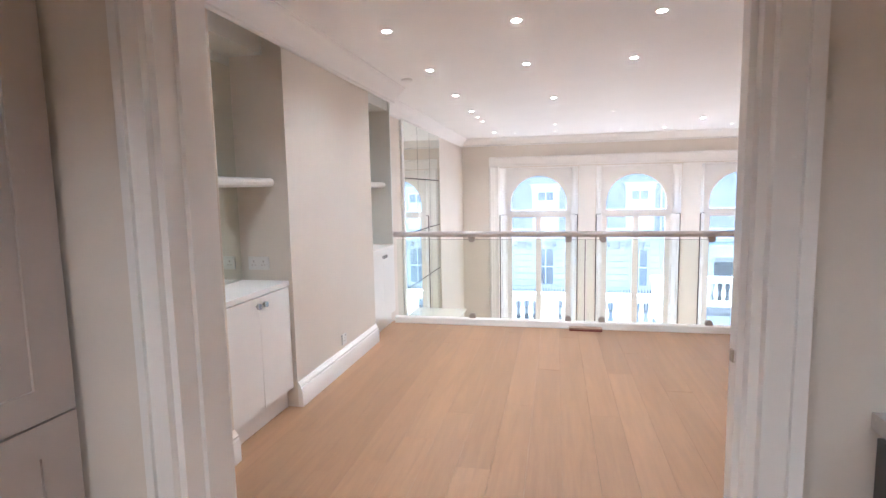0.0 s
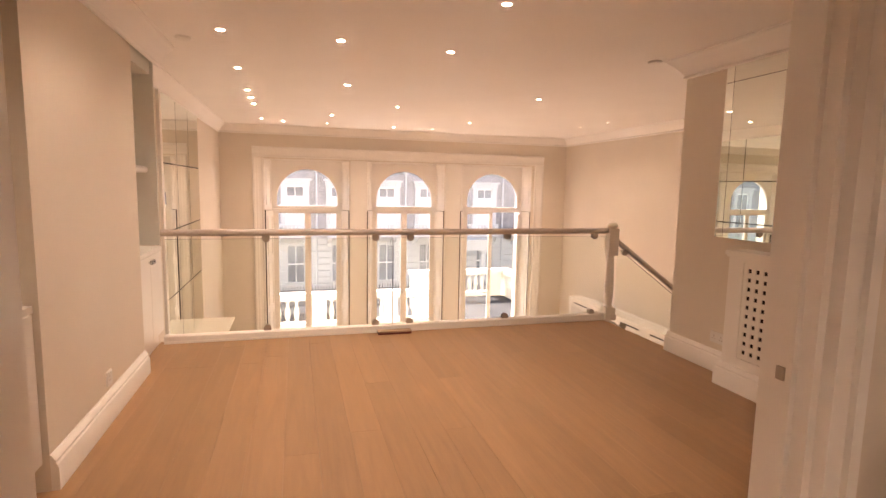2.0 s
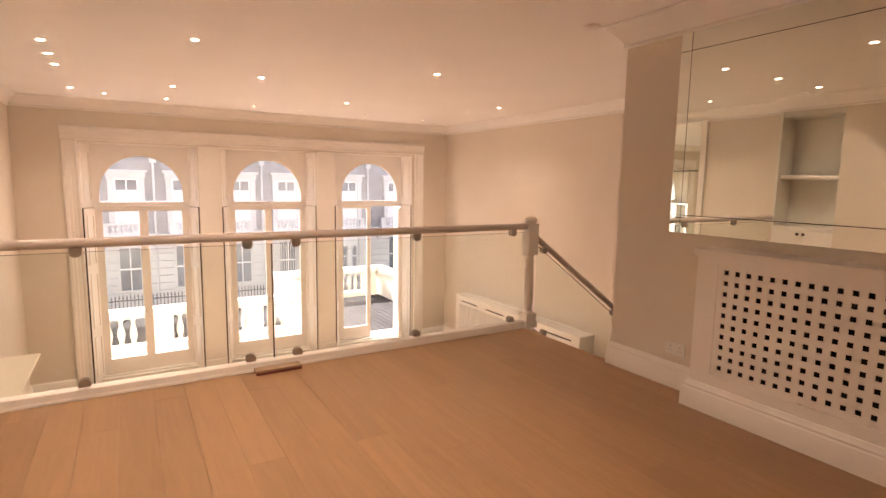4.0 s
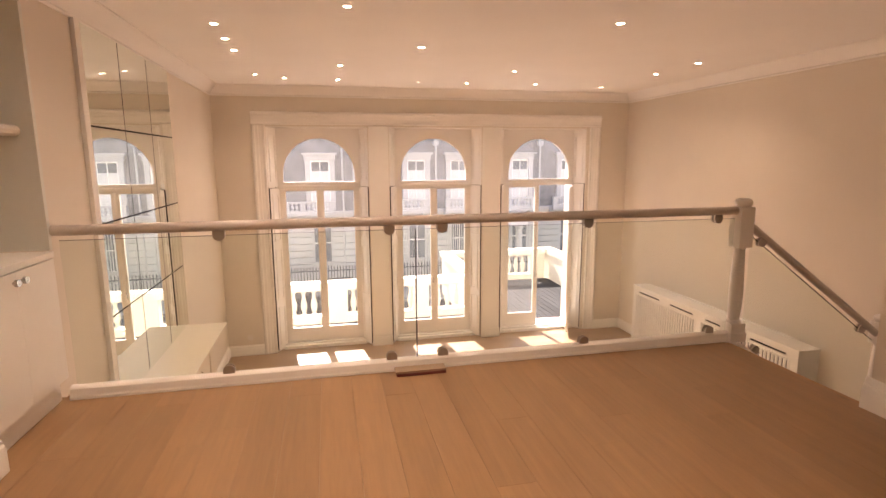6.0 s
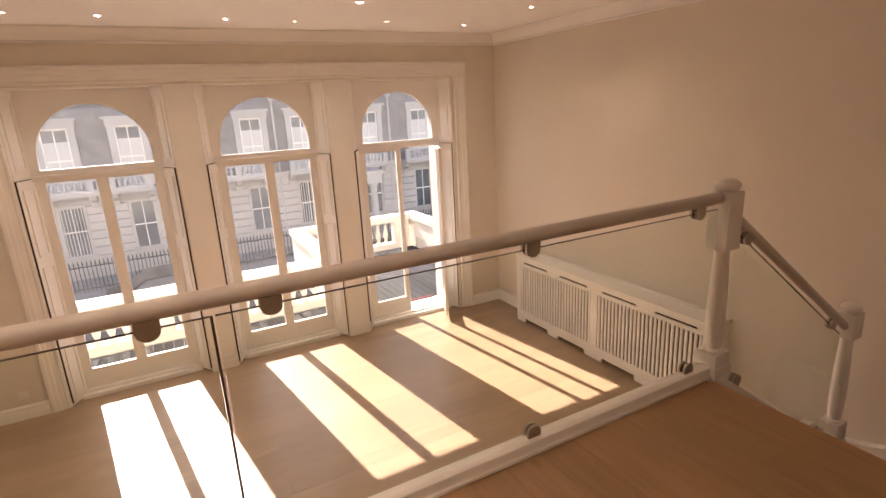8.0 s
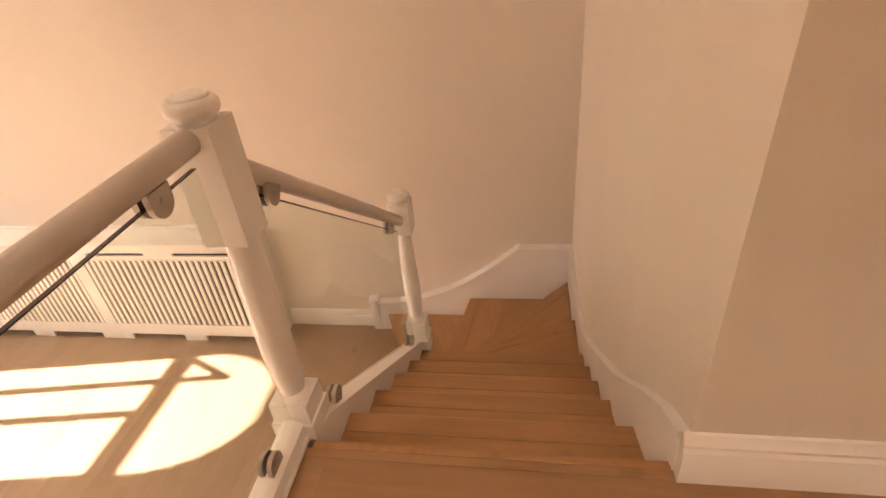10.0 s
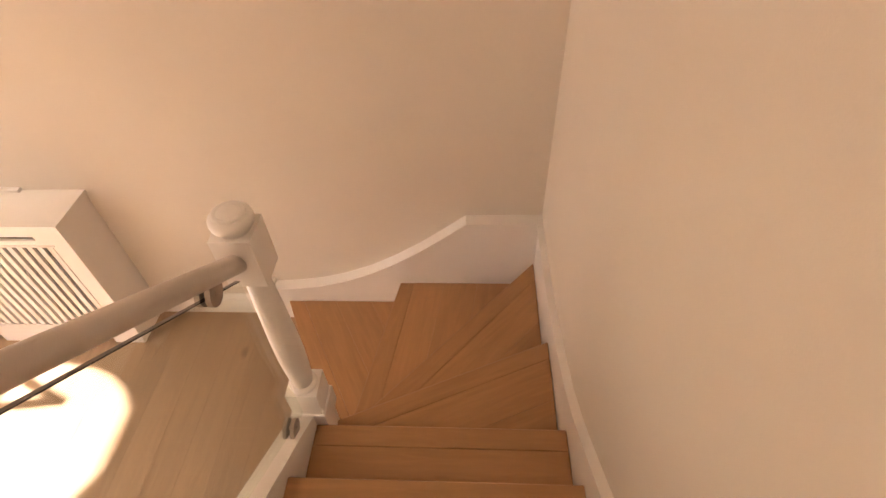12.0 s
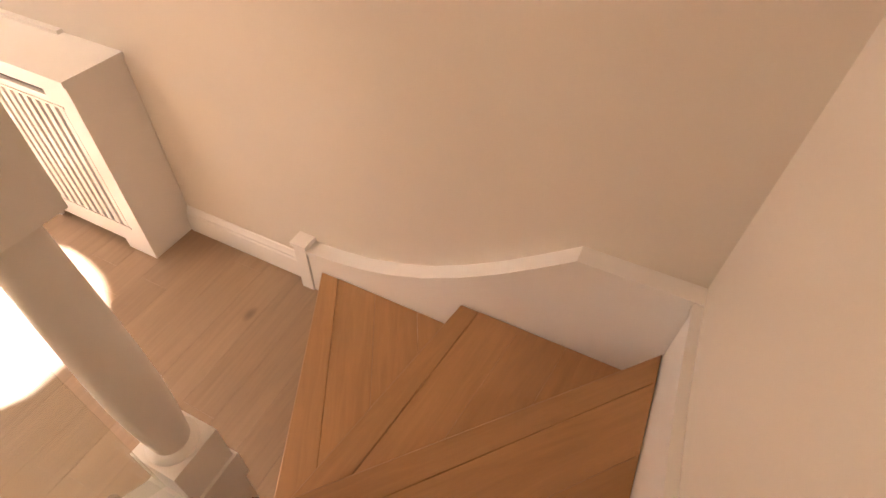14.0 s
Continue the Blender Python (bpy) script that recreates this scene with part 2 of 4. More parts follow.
def mesh_of(name, bm, material, smooth=False):
    bmesh.ops.recalc_face_normals(bm, faces=bm.faces)
    me = bpy.data.meshes.new(name)
    bm.to_mesh(me)
    bm.free()
    me.materials.append(material)
    if smooth:
        me.shade_smooth()
        me.set_sharp_from_angle(angle=radians(35))
    return me


def part(name, bm, material, parent=None, label="", smooth=False):
    ob = new(name, mesh_of(name, bm, material, smooth))
    if parent is not None:
        ob.parent = parent
    if label:
        ob["label"] = label
    return ob


def thing(name, label, category, group="", kind="", at=(0, 0, 0)):
    ob = new(name)
    ob.location = at
    return tagged(ob, label, category, group, kind)


def structure(name, bm, material, label, category, smooth=False):
    return tagged(part(name, bm, material, smooth=smooth), label, category, kind="structure")


def boxes(*rows, bevel=0.0):
    bm = bmesh.new()
    for r in rows:
        box(bm, *r)
    if bevel:
        soften(bm, bevel)
    return bm


# ---- walls, floors, ceiling ----
floor_low = structure("floor_lower", boxes((XL - 0.15, XR + 0.15, 0.0, 6.3, LOW - 0.2, LOW - 0.014)), OAK_X, "pale oiled oak plank floor of the sunken room", "floor")
floor_up = structure("floor_upper", boxes((-0.45, 4.27, YBACK, 0.0, -0.22, -0.014)), OAK_Y, "honey oak plank floor of the raised level", "floor")
# ceiling sheet with a round hole for every downlight, and the slab above it
# last seven unseen: two continue the rows, five added to brighten the kitchen
SPOTS = [(0.59, -1.95), (1.45, -1.95), (2.33, -1.90), (0.60, -0.75), (1.45, -0.75), (2.33, -0.71), (0.59, 0.56), (0.575, 1.80), (0.565, 2.38), (0.562, 2.93), (0.571, 4.57), (0.93, 4.86), (1.68, 3.67), (1.68, 4.88), (1.67, 1.06), (2.48, 2.42), (2.87, 4.90), (3.63, 4.92), (3.97, 3.71), (4.00, 1.13), (4.71, 4.80), (5.88, 4.89), (5.98, 3.56), (6.00, 2.71), (0.60, -3.15), (2.33, -3.15), (1.0, -5.9), (0.6, -5.5), (1.45, -5.1), (2.3, -5.7), (3.2, -5.2)]
bm = bmesh.new()
loops = [[(-0.6, YBACK - 0.2), (XR + 0.2, YBACK - 0.2), (XR + 0.2, 6.3), (-0.6, 6.3)]]
loops += [[(x + 0.031 * math.cos(math.pi * k / 10), y + 0.031 * math.sin(math.pi * k / 10)) for k in range(20)] for x, y in SPOTS]
rim_edges = []
for loop in loops:
    vs = [bm.verts.new((u, v, CEIL)) for u, v in loop]
    rim_edges += [bm.edges.new((vs[k], vs[(k + 1) % len(vs)])) for k in range(len(vs))]
bmesh.ops.triangle_fill(bm, use_beauty=True, use_dissolve=False, edges=rim_edges, normal=(0, 0, -1))
for f in bm.faces:
    f.normal_update()
    if f.normal.z > 0:
        f.normal_flip()
box(bm, -0.6, XR + 0.2, YBACK - 0.2, 6.3, CEIL + 0.07, CEIL + 0.15)
for r in ((-0.6, -0.58, YBACK - 0.2, 6.3), (XR + 0.18, XR + 0.2, YBACK - 0.2, 6.3), (-0.58, XR + 0.18, YBACK - 0.2, YBACK - 0.18), (-0.58, XR + 0.18, 6.28, 6.3)):
    box(bm, *r, CEIL + 0.001, CEIL + 0.0699)
ceiling = structure("ceiling", bm, CEILING, "plain white ceiling with recessed downlights", "ceiling")
structure("wall_left", boxes((XL - 0.2, XL, -0.06, 6.3, LOW - 0.2, CEIL)), WALL, "warm beige painted wall behind the fireplace", "wall")
structure("wall_right", boxes((XR, XR + 0.2, -1.4, 6.3, LOW - 0.2, CEIL)), WALL, "warm beige painted wall over the radiator cover", "wall")
structure("wall_under_landing", boxes((XL, 4.29, -0.16, -0.004, LOW - 0.1, -0.225)), WHITE, "white painted wall below the raised floor", "wall")
bm = bmesh.new()
prism(bm, [(4.26, -1.15), (4.75, -1.09), (XR, -1.09), (XR, -1.40), (4.26, -1.40)], "z", LOW - 0.2, CEIL)
structure("wall_stair", bm, WALL, "beige plaster wall beside the winding stair", "wall")
structure("wall_pier", boxes((4.26, 4.46, -4.03, -1.4002, -0.22, CEIL)), WALL, "beige wall carrying the large bevelled mirror", "wall")
bm = boxes((-0.45, 0.03, -2.36, -0.80, -0.2, CEIL), (-0.45, 0.03, -4.03, -3.07, -0.2, CEIL))
structure("wall_chimney_breast", bm, WALL, "beige chimney breast between two shelved niches", "wall")
bm = boxes((-0.45, -0.33, -3.07, -2.36, -0.2, CEIL), (-0.45, -0.33, -0.80, -0.06, -0.2, CEIL), (-0.33, -0.10, -3.07, -2.36, 2.28, CEIL), (-0.33, -0.02, -0.80, -0.09, 2.25, CEIL), (-0.33, 0.0, -0.09, -0.0601, 0.86, CEIL))
structure("wall_niches", bm, NICHE, "pale green-grey back wall and head of the shelved niches", "wall")
structure("wall_door", boxes((-0.45, 0.668, -4.24, -4.03, -0.2, CEIL), (2.165, 4.46, -4.15, -4.03, -0.2, CEIL), (0.668, 2.165, -4.24, -4.03, 2.30, CEIL)), WALL, "wall with the wide cased doorway", "wall")
structure("wall_kitchen", boxes((-0.6, -0.45, YBACK, -4.24, -0.2, CEIL), (4.3, 4.46, YBACK, -4.15, -0.2, CEIL), (-0.6, 4.46, YBACK - 0.15, YBACK, -0.2, CEIL)), WALL, "plain kitchen walls behind the doorway", "wall")

# window wall: three tall openings with splayed reveals
OPEN = [(0.53, 2.15), (2.49, 4.12), (4.46, 6.09)]
HEAD, SASH_Y, OUT_Y = 1.87, 5.98, 6.12
SPLAY = 0.13
bm = bmesh.new()
box(bm, XL, XR, YW, 6.3, HEAD, CEIL)
edges_x = [XL] + [x for o in OPEN for x in o] + [XR]
for i in range(0, 8, 2):
    a, b = edges_x[i], edges_x[i + 1]
    a2, b2 = (a if i == 0 else a - SPLAY), (b if i == 6 else b + SPLAY)
    prism(bm, [(a, YW), (b, YW), (b2, SASH_Y), (b2, 6.3), (a2, 6.3), (a2, SASH_Y)], "z", LOW - 0.2, HEAD)
structure("wall_window", bm, WALL, "beige window wall with three tall openings", "wall")


def sweep(bm, outline, path, closed=False):
    """Runs a moulding outline of (out, up) pairs along plan points; out is to the left of the way."""
    pts = [Vector(p) for p in path]
    rings = []
    for i, p in enumerate(pts):
        d0 = (pts[i] - pts[i - 1]).normalized() if i else (pts[1] - pts[0]).normalized()
        d1 = (pts[i + 1] - pts[i]).normalized() if i < len(pts) - 1 else d0
        n0, n1 = Vector((-d0.y, d0.x)), Vector((-d1.y, d1.x))
        m = (n0 + n1).normalized()
        m /= max(0.3, m.dot(n0))
        rings.append([bm.verts.new((p.x + m.x * o, p.y + m.y * o, z)) for o, z in outline])
    k = len(outline)
    for a, b in zip(rings, rings[1:]):
        for j in range(k):
            bm.faces.new((a[j], a[(j + 1) % k], b[(j + 1) % k], b[j]))
    bm.faces.new(rings[0][::-1])
    bm.faces.new(rings[-1])


COVE = [(0, 2.318), (0.016, 2.318), (0.024, 2.326), (0.024, 2.338), (0.014, 2.344), (0.018, 2.35), (0.03, 2.362), (0.045, 2.386), (0.07, 2.415), (0.10, 2.44), (0.118, 2.452), (0.125, 2.465), (0.14, 2.468), (0.14, CEIL - 0.001), (0, CEIL - 0.001)]
bm = bmesh.new()
sweep(bm, COVE, [(4.26, -4.03), (4.26, -1.15), (4.75, -1.09), (XR, -1.09), (XR, YW), (XL, YW), (XL, -0.0599)])
structure("cornice", bm, CEILING, "white moulded plaster cornice along the ceiling", "cornice", smooth=True)
bm = bmesh.new()
sweep(bm, COVE, [(0.031, -0.06), (0.031, -4.03)])
structure("cornice_left", bm, CEILING, "white moulded plaster cornice over the niches", "cornice", smooth=True)
SKIRT = [(0, 0), (0.034, 0), (0.034, 0.105), (0.03, 0.112), (0.03, 0.118), (0.022, 0.128), (0.024, 0.14), (0.014, 0.152), (0.008, 0.165), (0, 0.168)]


def skirting(path, z, label, name):
    bm = bmesh.new()
    sweep(bm, [(o, u + z) for o, u in SKIRT], path)
    return structure(name, bm, WHITE, label, "skirting", smooth=True)


skirting([(0.03, -0.80), (0.03, -2.36)], 0, "white moulded skirting on the chimney breast", "baseboard_breast")
skirting([(0.03, -3.07), (0.03, -4.03)], 0, "white moulded skirting by the doorway", "baseboard_left")
skirting([(4.26, -1.93), (4.26, -1.13)], 0, "white moulded skirting on the pier", "baseboard_pier")
skirting([(XL, YW), (XL, 3.45)], LOW, "white moulded skirting beside the fireplace", "baseboard_fireplace")
skirting([(XL, 1.2), (XL, -0.004)], LOW, "white moulded skirting on the fireplace wall", "baseboard_fireplace_near")
skirting([(0.325, YW), (XL, YW)], LOW, "white moulded skirting under the window wall corner", "baseboard_window_left")
skirting([(XR, YW), (6.35, YW)], LOW, "white moulded skirting on the window wall", "baseboard_window_right")
skirting([(XR, 4.79), (XR, YW)], LOW, "white moulded skirting beyond the radiator cover", "baseboard_right_far")
skirting([(XR, 0.64), (XR, 1.44)], LOW, "white moulded skirting between stair and radiator cover", "baseboard_right")

# ---- window casing and reveals ----
CAS = [(0.0, 0.0), (0.0, 0.03), (0.02, 0.045), (0.05, 0.045), (0.06, 0.035), (0.10, 0.03), (0.11, 0.022), (0.165, 0.018), (0.175, 0.026), (0.20, 0.026), (0.205, 0.0)]
bm = bmesh.new()
X0, X1, TOP = 0.325, 6.35, 2.09
for x, sgn in ((X0, 1), (X1, -1)):
    prism(bm, [(x + sgn * u, YW - v) for u, v in CAS], "z", LOW, TOP - 0.21)
prism(bm, [(YW - v, TOP - u) for u, v in CAS], "x", X0, X1)
for a, b in ((2.15, 2.49), (4.12, 4.46)):
    box(bm, a + 0.005, b - 0.005, YW - 0.02, YW, LOW, HEAD)
    box(bm, a + 0.03, b - 0.03, YW - 0.028, YW - 0.02, LOW + 0.18, HEAD)
    box(bm, a - 0.004, b + 0.004, YW - 0.04, YW - 0.02, LOW, LOW + 0.16)
structure("trim_window_casing", bm, WHITE, "cream moulded casing round the three windows", "casing")


def french_window(k, x0, x1, open_right):
    """One tall window: splayed shutter reveals, arched fanlight, a pair of glazed leaves."""
    win = thing("window_%d" % k, "tall arched french window with cream painted frame" + (", one leaf standing open" if open_right else ", closed"), "window", "french windows", "structure")
    a, b = x0 + SPLAY, x1 - SPLAY
    c = (a + b) / 2
    y0, y1 = SASH_Y - 0.03, SASH_Y + 0.04
    # reveals with sunk panels; the shutter below stands a little proud of the panel above
    for side, (xa, xb) in enumerate(((x0, a), (x1, b))):
        s = 1 if side == 0 else -1
        d = Vector((xb - xa, SASH_Y - 0.02 - YW))
        n = Vector((d.y, -d.x)).normalized() * s
        for z0, z1, proud, nm in ((LOW + 0.02, 0.875, 0.030, "shutter"), (0.885, HEAD - 0.002, 0.008, "reveal_panel")):
            bm = bmesh.new()
            def slab(t0, t1, za, zb, depth, base=0.0):
                p, q = Vector((xa, YW + 0.012)) + d * t0, Vector((xa, YW + 0.012)) + d * t1
                prism(bm, [tuple(p + n * base), tuple(q + n * base), tuple(q + n * depth), tuple(p + n * depth)], "z", za, zb)
            slab(0.02, 0.98, z0, z1, proud)
            rows = [(z0 + 0.1, z0 + 0.75), (z0 + 0.88, z0 + 1.75), (z0 + 1.88, z1 - 0.1)] if z1 - z0 > 2 else [(z0 + 0.1, z1 - 0.12)]
            for za, zb in rows:
                for t0, t1, zc, zd in ((0.2, 0.24, za, zb), (0.76, 0.8, za, zb), (0.24, 0.76, za, za + 0.02), (0.24, 0.76, zb - 0.02, zb)):
                    slab(t0, t1, zc, zd, proud + 0.012, proud)
            part(nm, bm, WHITE, win)
            if nm == "shutter":
                # solid dark strips that draw the shade of the gap round the shutter
                bm = bmesh.new()
                slab(0.011, 0.0195, z0 + 0.02, z1, proud * 0.8)
                slab(0.02, 0.97, z1 + 0.0005, z1 + 0.005, proud - 0.004)
                part("shutter_gap_shade", bm, DARK, win, "dark strip drawn for the shade in the shutter gap")
    # soffit panel and threshold
    part("soffit", boxes((x0, x1, YW + 0.012, SASH_Y, HEAD - 0.02, HEAD - 0.001)), WHITE, win)
    part("threshold", boxes((a - 0.02, b + 0.02, SASH_Y - 0.16, 6.32, LOW - 0.012, LOW + 0.05), (a - 0.02, b + 0.02, SASH_Y - 0.09, 6.3, LOW + 0.05, LOW + 0.075)), WHITE, win, "cream painted timber threshold")
    # fanlight: solid head with an arched light
    r, zs, zb = 0.585, 1.10, 0.965
    bm = bmesh.new()
    outer = [(a, zb - 0.06), (a, HEAD - 0.02), (b, HEAD - 0.02), (b, zb - 0.06)]
    arch = [(c - r, zb)] + [(c - r * math.cos(math.pi * t / 24), zs + r * math.sin(math.pi * t / 24)) for t in range(25)] + [(c + r, zb)]
    rim = []
    for u, v in arch:
        if v <= zb + 1e-6:
            rim.append((a if u < c else b, zb))
        elif v <= zs + 1e-6:
            rim.append((a if u < c else b, zs))
        else:
            w = min((b - c) / max(1e-6, abs(u - c)), (HEAD - 0.02 - zs) / max(1e-6, v - zs))
            rim.append((c + (u - c) * w, zs + (v - zs) * w))
    for yy0, yy1, inner_scale in ((y0, y1, 1.0),):
        lo_a, lo_r = [bm.verts.new((u, yy0, v)) for u, v in arch], [bm.verts.new((u, yy0, v)) for u, v in rim]
        hi_a, hi_r = [bm.verts.new((u, yy1, v)) for u, v in arch], [bm.verts.new((u, yy1, v)) for u, v in rim]
        for i in range(len(arch) - 1):
            for f in ((lo_a[i], lo_a[i + 1], lo_r[i + 1], lo_r[i]), (hi_a[i + 1], hi_a[i], hi_r[i], hi_r[i + 1]), (lo_a[i + 1], lo_a[i], hi_a[i], hi_a[i + 1])):
                bm.faces.new(f)
    box(bm, a, b, y0 - 0.001, y1, zb - 0.06, zb)
    part("fanlight_frame", bm, WHITE, win)
    # corner spandrels above the arch
    bm = boxes((a, b, y0 + 0.01, y1 - 0.01, zs + r + 0.01, HEAD - 0.021))
    part("head_board", bm, WHITE, win)
    bm = bmesh.new()
    prism(bm, [(u, v) for u, v in arch], "y", SASH_Y + 0.004, SASH_Y + 0.010)
    ob = part("fanlight_pane", bm, PANE, win)
    ob.visible_shadow = False
    part("transom", boxes((a, b, y0 - 0.035, y1 + 0.005, 0.855, 0.906), (a, b, y0 - 0.05, y0 - 0.03, 0.885, 0.906), bevel=0.005), WHITE, win)
    part("jamb", boxes((a, a + 0.045, y0, y1, LOW + 0.076, 0.855)), WHITE, win)
    part("jamb", boxes((b - 0.045, b, y0, y1, LOW + 0.076, 0.855)), WHITE, win)
    # the two leaves, hinged at the jambs
    w = (b - a - 0.09) / 2 - 0.003
    h0, h1 = LOW + 0.08, 0.85
    for side in (0, 1):
        bm = boxes((0, 0.075, -0.022, 0.022, h0, h1), (w - 0.058, w, -0.022, 0.022, h0, h1), (0.075, w - 0.058, -0.022, 0.022, h0, h0 + 0.25), (0.075, w - 0.058, -0.022, 0.022, h1 - 0.035, h1), bevel=0.003)
        box(bm, 0.085, w - 0.068, -0.030, -0.022, h0 + 0.03, h0 + 0.21)
        if side == 0:
            box(bm, w - 0.012, w + 0.018, -0.030, -0.022, h0, h1)
        leaf = part("door_leaf", bm, WHITE, win)
        pane = part("pane", boxes((0.07, w - 0.053, -0.003, 0.003, h0 + 0.24, h1 - 0.03)), PANE, leaf)
        pane.visible_shadow = False
        if side == 0:
            bm = bmesh.new()
            tube(bm, (w - 0.03, -0.055, LOW + 1.05), (w - 0.03, -0.022, LOW + 1.05), 0.008, 10)
            tube(bm, (w - 0.03, -0.055, LOW + 1.02), (w - 0.03, -0.055, LOW + 1.12), 0.009, 10)
            part("handle", bm, CHROME, leaf, "small chrome handle")
            leaf.matrix_world = pose(a + 0.045, SASH_Y, 0)
        else:
            turn = 66 if open_right else 0
            leaf.matrix_world = pose(b - 0.045, SASH_Y - (0.03 if open_right else 0), 0, 0, 0, 180 + turn)
    return win


for k, (x0, x1) in enumerate(OPEN):
    french_window(k + 1, x0, x1, k == 2)

# ---- balustrade on the edge of the raised floor ----
YB = -0.045
NX, N2X, N2Y = 4.357, 5.705, -0.085


def newel(x, y, z, height, base, block, label):
    post = thing("newel_post", label, "newel post", "newel posts", at=(x, y, z))
    h = height
    part("base_block", boxes((-0.058, 0.058, -0.058, 0.058, 0, base), (-0.066, 0.066, -0.066, 0.066, 0, base * 0.45), bevel=0.006), WHITE, post)
    lo, hi = base - 0.002, h - 0.073 - block
    bm = bmesh.new()
    span = hi - lo
    lathe(bm, [(0.05, lo), (0.052, lo + 0.010), (0.046, lo + 0.020), (0.038, lo + 0.024), (0.040, lo + 0.045), (0.045, lo + span * 0.2), (0.048, lo + span * 0.33), (0.047, lo + span * 0.48), (0.043, lo + span * 0.7), (0.038, hi - 0.06), (0.036, hi - 0.014), (0.043, hi - 0.010), (0.043, hi + 0.002)], seg=28)
    part("turned_shaft", bm, WHITE, post, smooth=True)
    part("top_block", boxes((-0.055, 0.055, -0.055, 0.055, hi, h - 0.075), bevel=0.012), WHITE, post)
    bm = bmesh.new()
    lathe(bm, [(0.044, h - 0.078), (0.043, h - 0.068), (0.050, h - 0.064), (0.0565, h - 0.055), (0.059, h - 0.044), (0.057, h - 0.033), (0.050, h - 0.025), (0.044, h - 0.0235), (0.0435, h - 0.019), (0.040, h - 0.016), (0.034, h - 0.0155), (0.031, h - 0.017), (0.028, h - 0.0145), (0.012, h - 0.013)], seg=28)
    part("cap", bm, WHITE, post, smooth=True)
    return post


newel(NX, YB, 0, 1.06, 0.135, 0.29, "white turned newel post at the head of the stair")
newel(N2X - 0.01, N2Y, -0.99, 1.11, 0.24, 0.175, "white turned newel post at the turn of the winders")

CLX = [0.846, 1.826, 2.159, 3.153, 4.146]


def clamp(x, y, z, up, parent, turn=0.0):
    """D-shaped glass clip; up: hangs under the rail, else it stands on the kerb."""
    s = -1 if up else 1
    bm = bmesh.new()
    w = 0.033
    arc = [(w * math.cos(math.pi * k / 8), s * (0.030 + 0.030 * math.sin(math.pi * k / 8))) for k in range(9)]
    for ya, yb in ((-0.020, -0.0065), (0.0065, 0.020)):
        prism(bm, [(-w, 0), (w, 0)] + arc, "y", ya, yb)
    soften(bm, 0.003, 2, 50)
    tube(bm, (0, -0.0225, s * 0.026), (0, 0.0225, s * 0.026), 0.0075, 10)
    ob = part("glass_clamp", bm, CLAMP, parent, "brushed metal glass clip")
    ob.matrix_world = pose(x, y, z, 0, turn, 0)
    return ob


bal = thing("glass_balustrade", "glass balustrade with painted round handrail and white kerb", "balustrade")
bm = bmesh.new()
tube(bm, (-0.02, YB, 0.959), (NX - 0.05, YB, 0.959), 0.0295, 28)
part("handrail", bm, RAILP, bal, "taupe painted round handrail", smooth=True)
bm = bmesh.new()
KERB = [(-0.043, 0.0), (-0.043, 0.014), (-0.039, 0.019), (-0.037, 0.026), (-0.037, 0.045), (-0.034, 0.060), (-0.022, 0.070), (0.0, 0.074), (0.022, 0.070), (0.034, 0.060), (0.042, 0.040), (0.05, 0.0), (0.05, -0.2), (0.044, -0.2), (0.044, 0.0)]
prism(bm, [(YB + u, v) for u, v in KERB], "x", 0.0, NX - 0.055)
part("kerb", bm, WHITE, bal, "white moulded kerb", smooth=True)
for xa, xb in ((0.03, 1.985), (2.001, NX - 0.065)):
    g = part("glass_panel", boxes((xa, xb, YB - 0.005, YB + 0.005, 0.07, 0.905)), GLASS, bal)
    g.visible_shadow = False
    if xb < 3:
        part("glass_edge", boxes((xb + 0.001, xb + 0.009, YB - 0.0065, YB + 0.0065, 0.072, 0.9045)), GLASS_EDGE, g)
    part("glass_edge", boxes((xa, xb, YB - 0.0056, YB + 0.0056, 0.9035, 0.9055)), GLASS_EDGE, g)
for x in CLX:
    clamp(x, YB, 0.934, True, bal)
    clamp(x, YB, 0.062, False, bal)

block = thing("wooden_strip", "short oak strip with a maroon edge lying against the kerb", "wood strip")
part("oak_top", boxes((1.835, 2.155, -0.176, -0.089, 0.018, 0.030), bevel=0.002), OAK_X, block)
part("maroon_edge", boxes((1.838, 2.152, -0.182, -0.090, 0.001, 0.0178), bevel=0.002), MAROON, block, "maroon stained underside and edge")

# ---- stair: five straight steps and four winders round the lower newel ----
stair = thing("staircase", "winding oak stair with white strings down to the lower room", "staircase", kind="structure")
NOSE = [4.28 + GOING * k for k in range(6)]
YI, YO = -0.105, -1.062
WX = 6.825
piv = Vector((5.73, -0.11))


def clipped(outline, p, n, keep):
    """The piece of an outline on one side of the line through p with normal n."""
    out = []
    for i, a in enumerate(outline):
        a, b = Vector(a), Vector(outline[(i + 1) % len(outline)])
        da, db = (a - p).dot(n) * keep, (b - p).dot(n) * keep
        if da >= 0:
            out.append(tuple(a))
        if da * db < 0:
            out.append(tuple(a + (b - a) * (da / (da - db))))
    return out


def along_board(bm, name, d):
    """A stair board whose own x axis runs along its grain d."""
    angle = math.atan2(d.y, d.x)
    bmesh.ops.rotate(bm, verts=bm.verts, cent=(0, 0, 0), matrix=Matrix.Rotation(-angle, 3, "Z"))
    part(name, bm, OAK_T, stair).rotation_euler = (0, 0, angle)


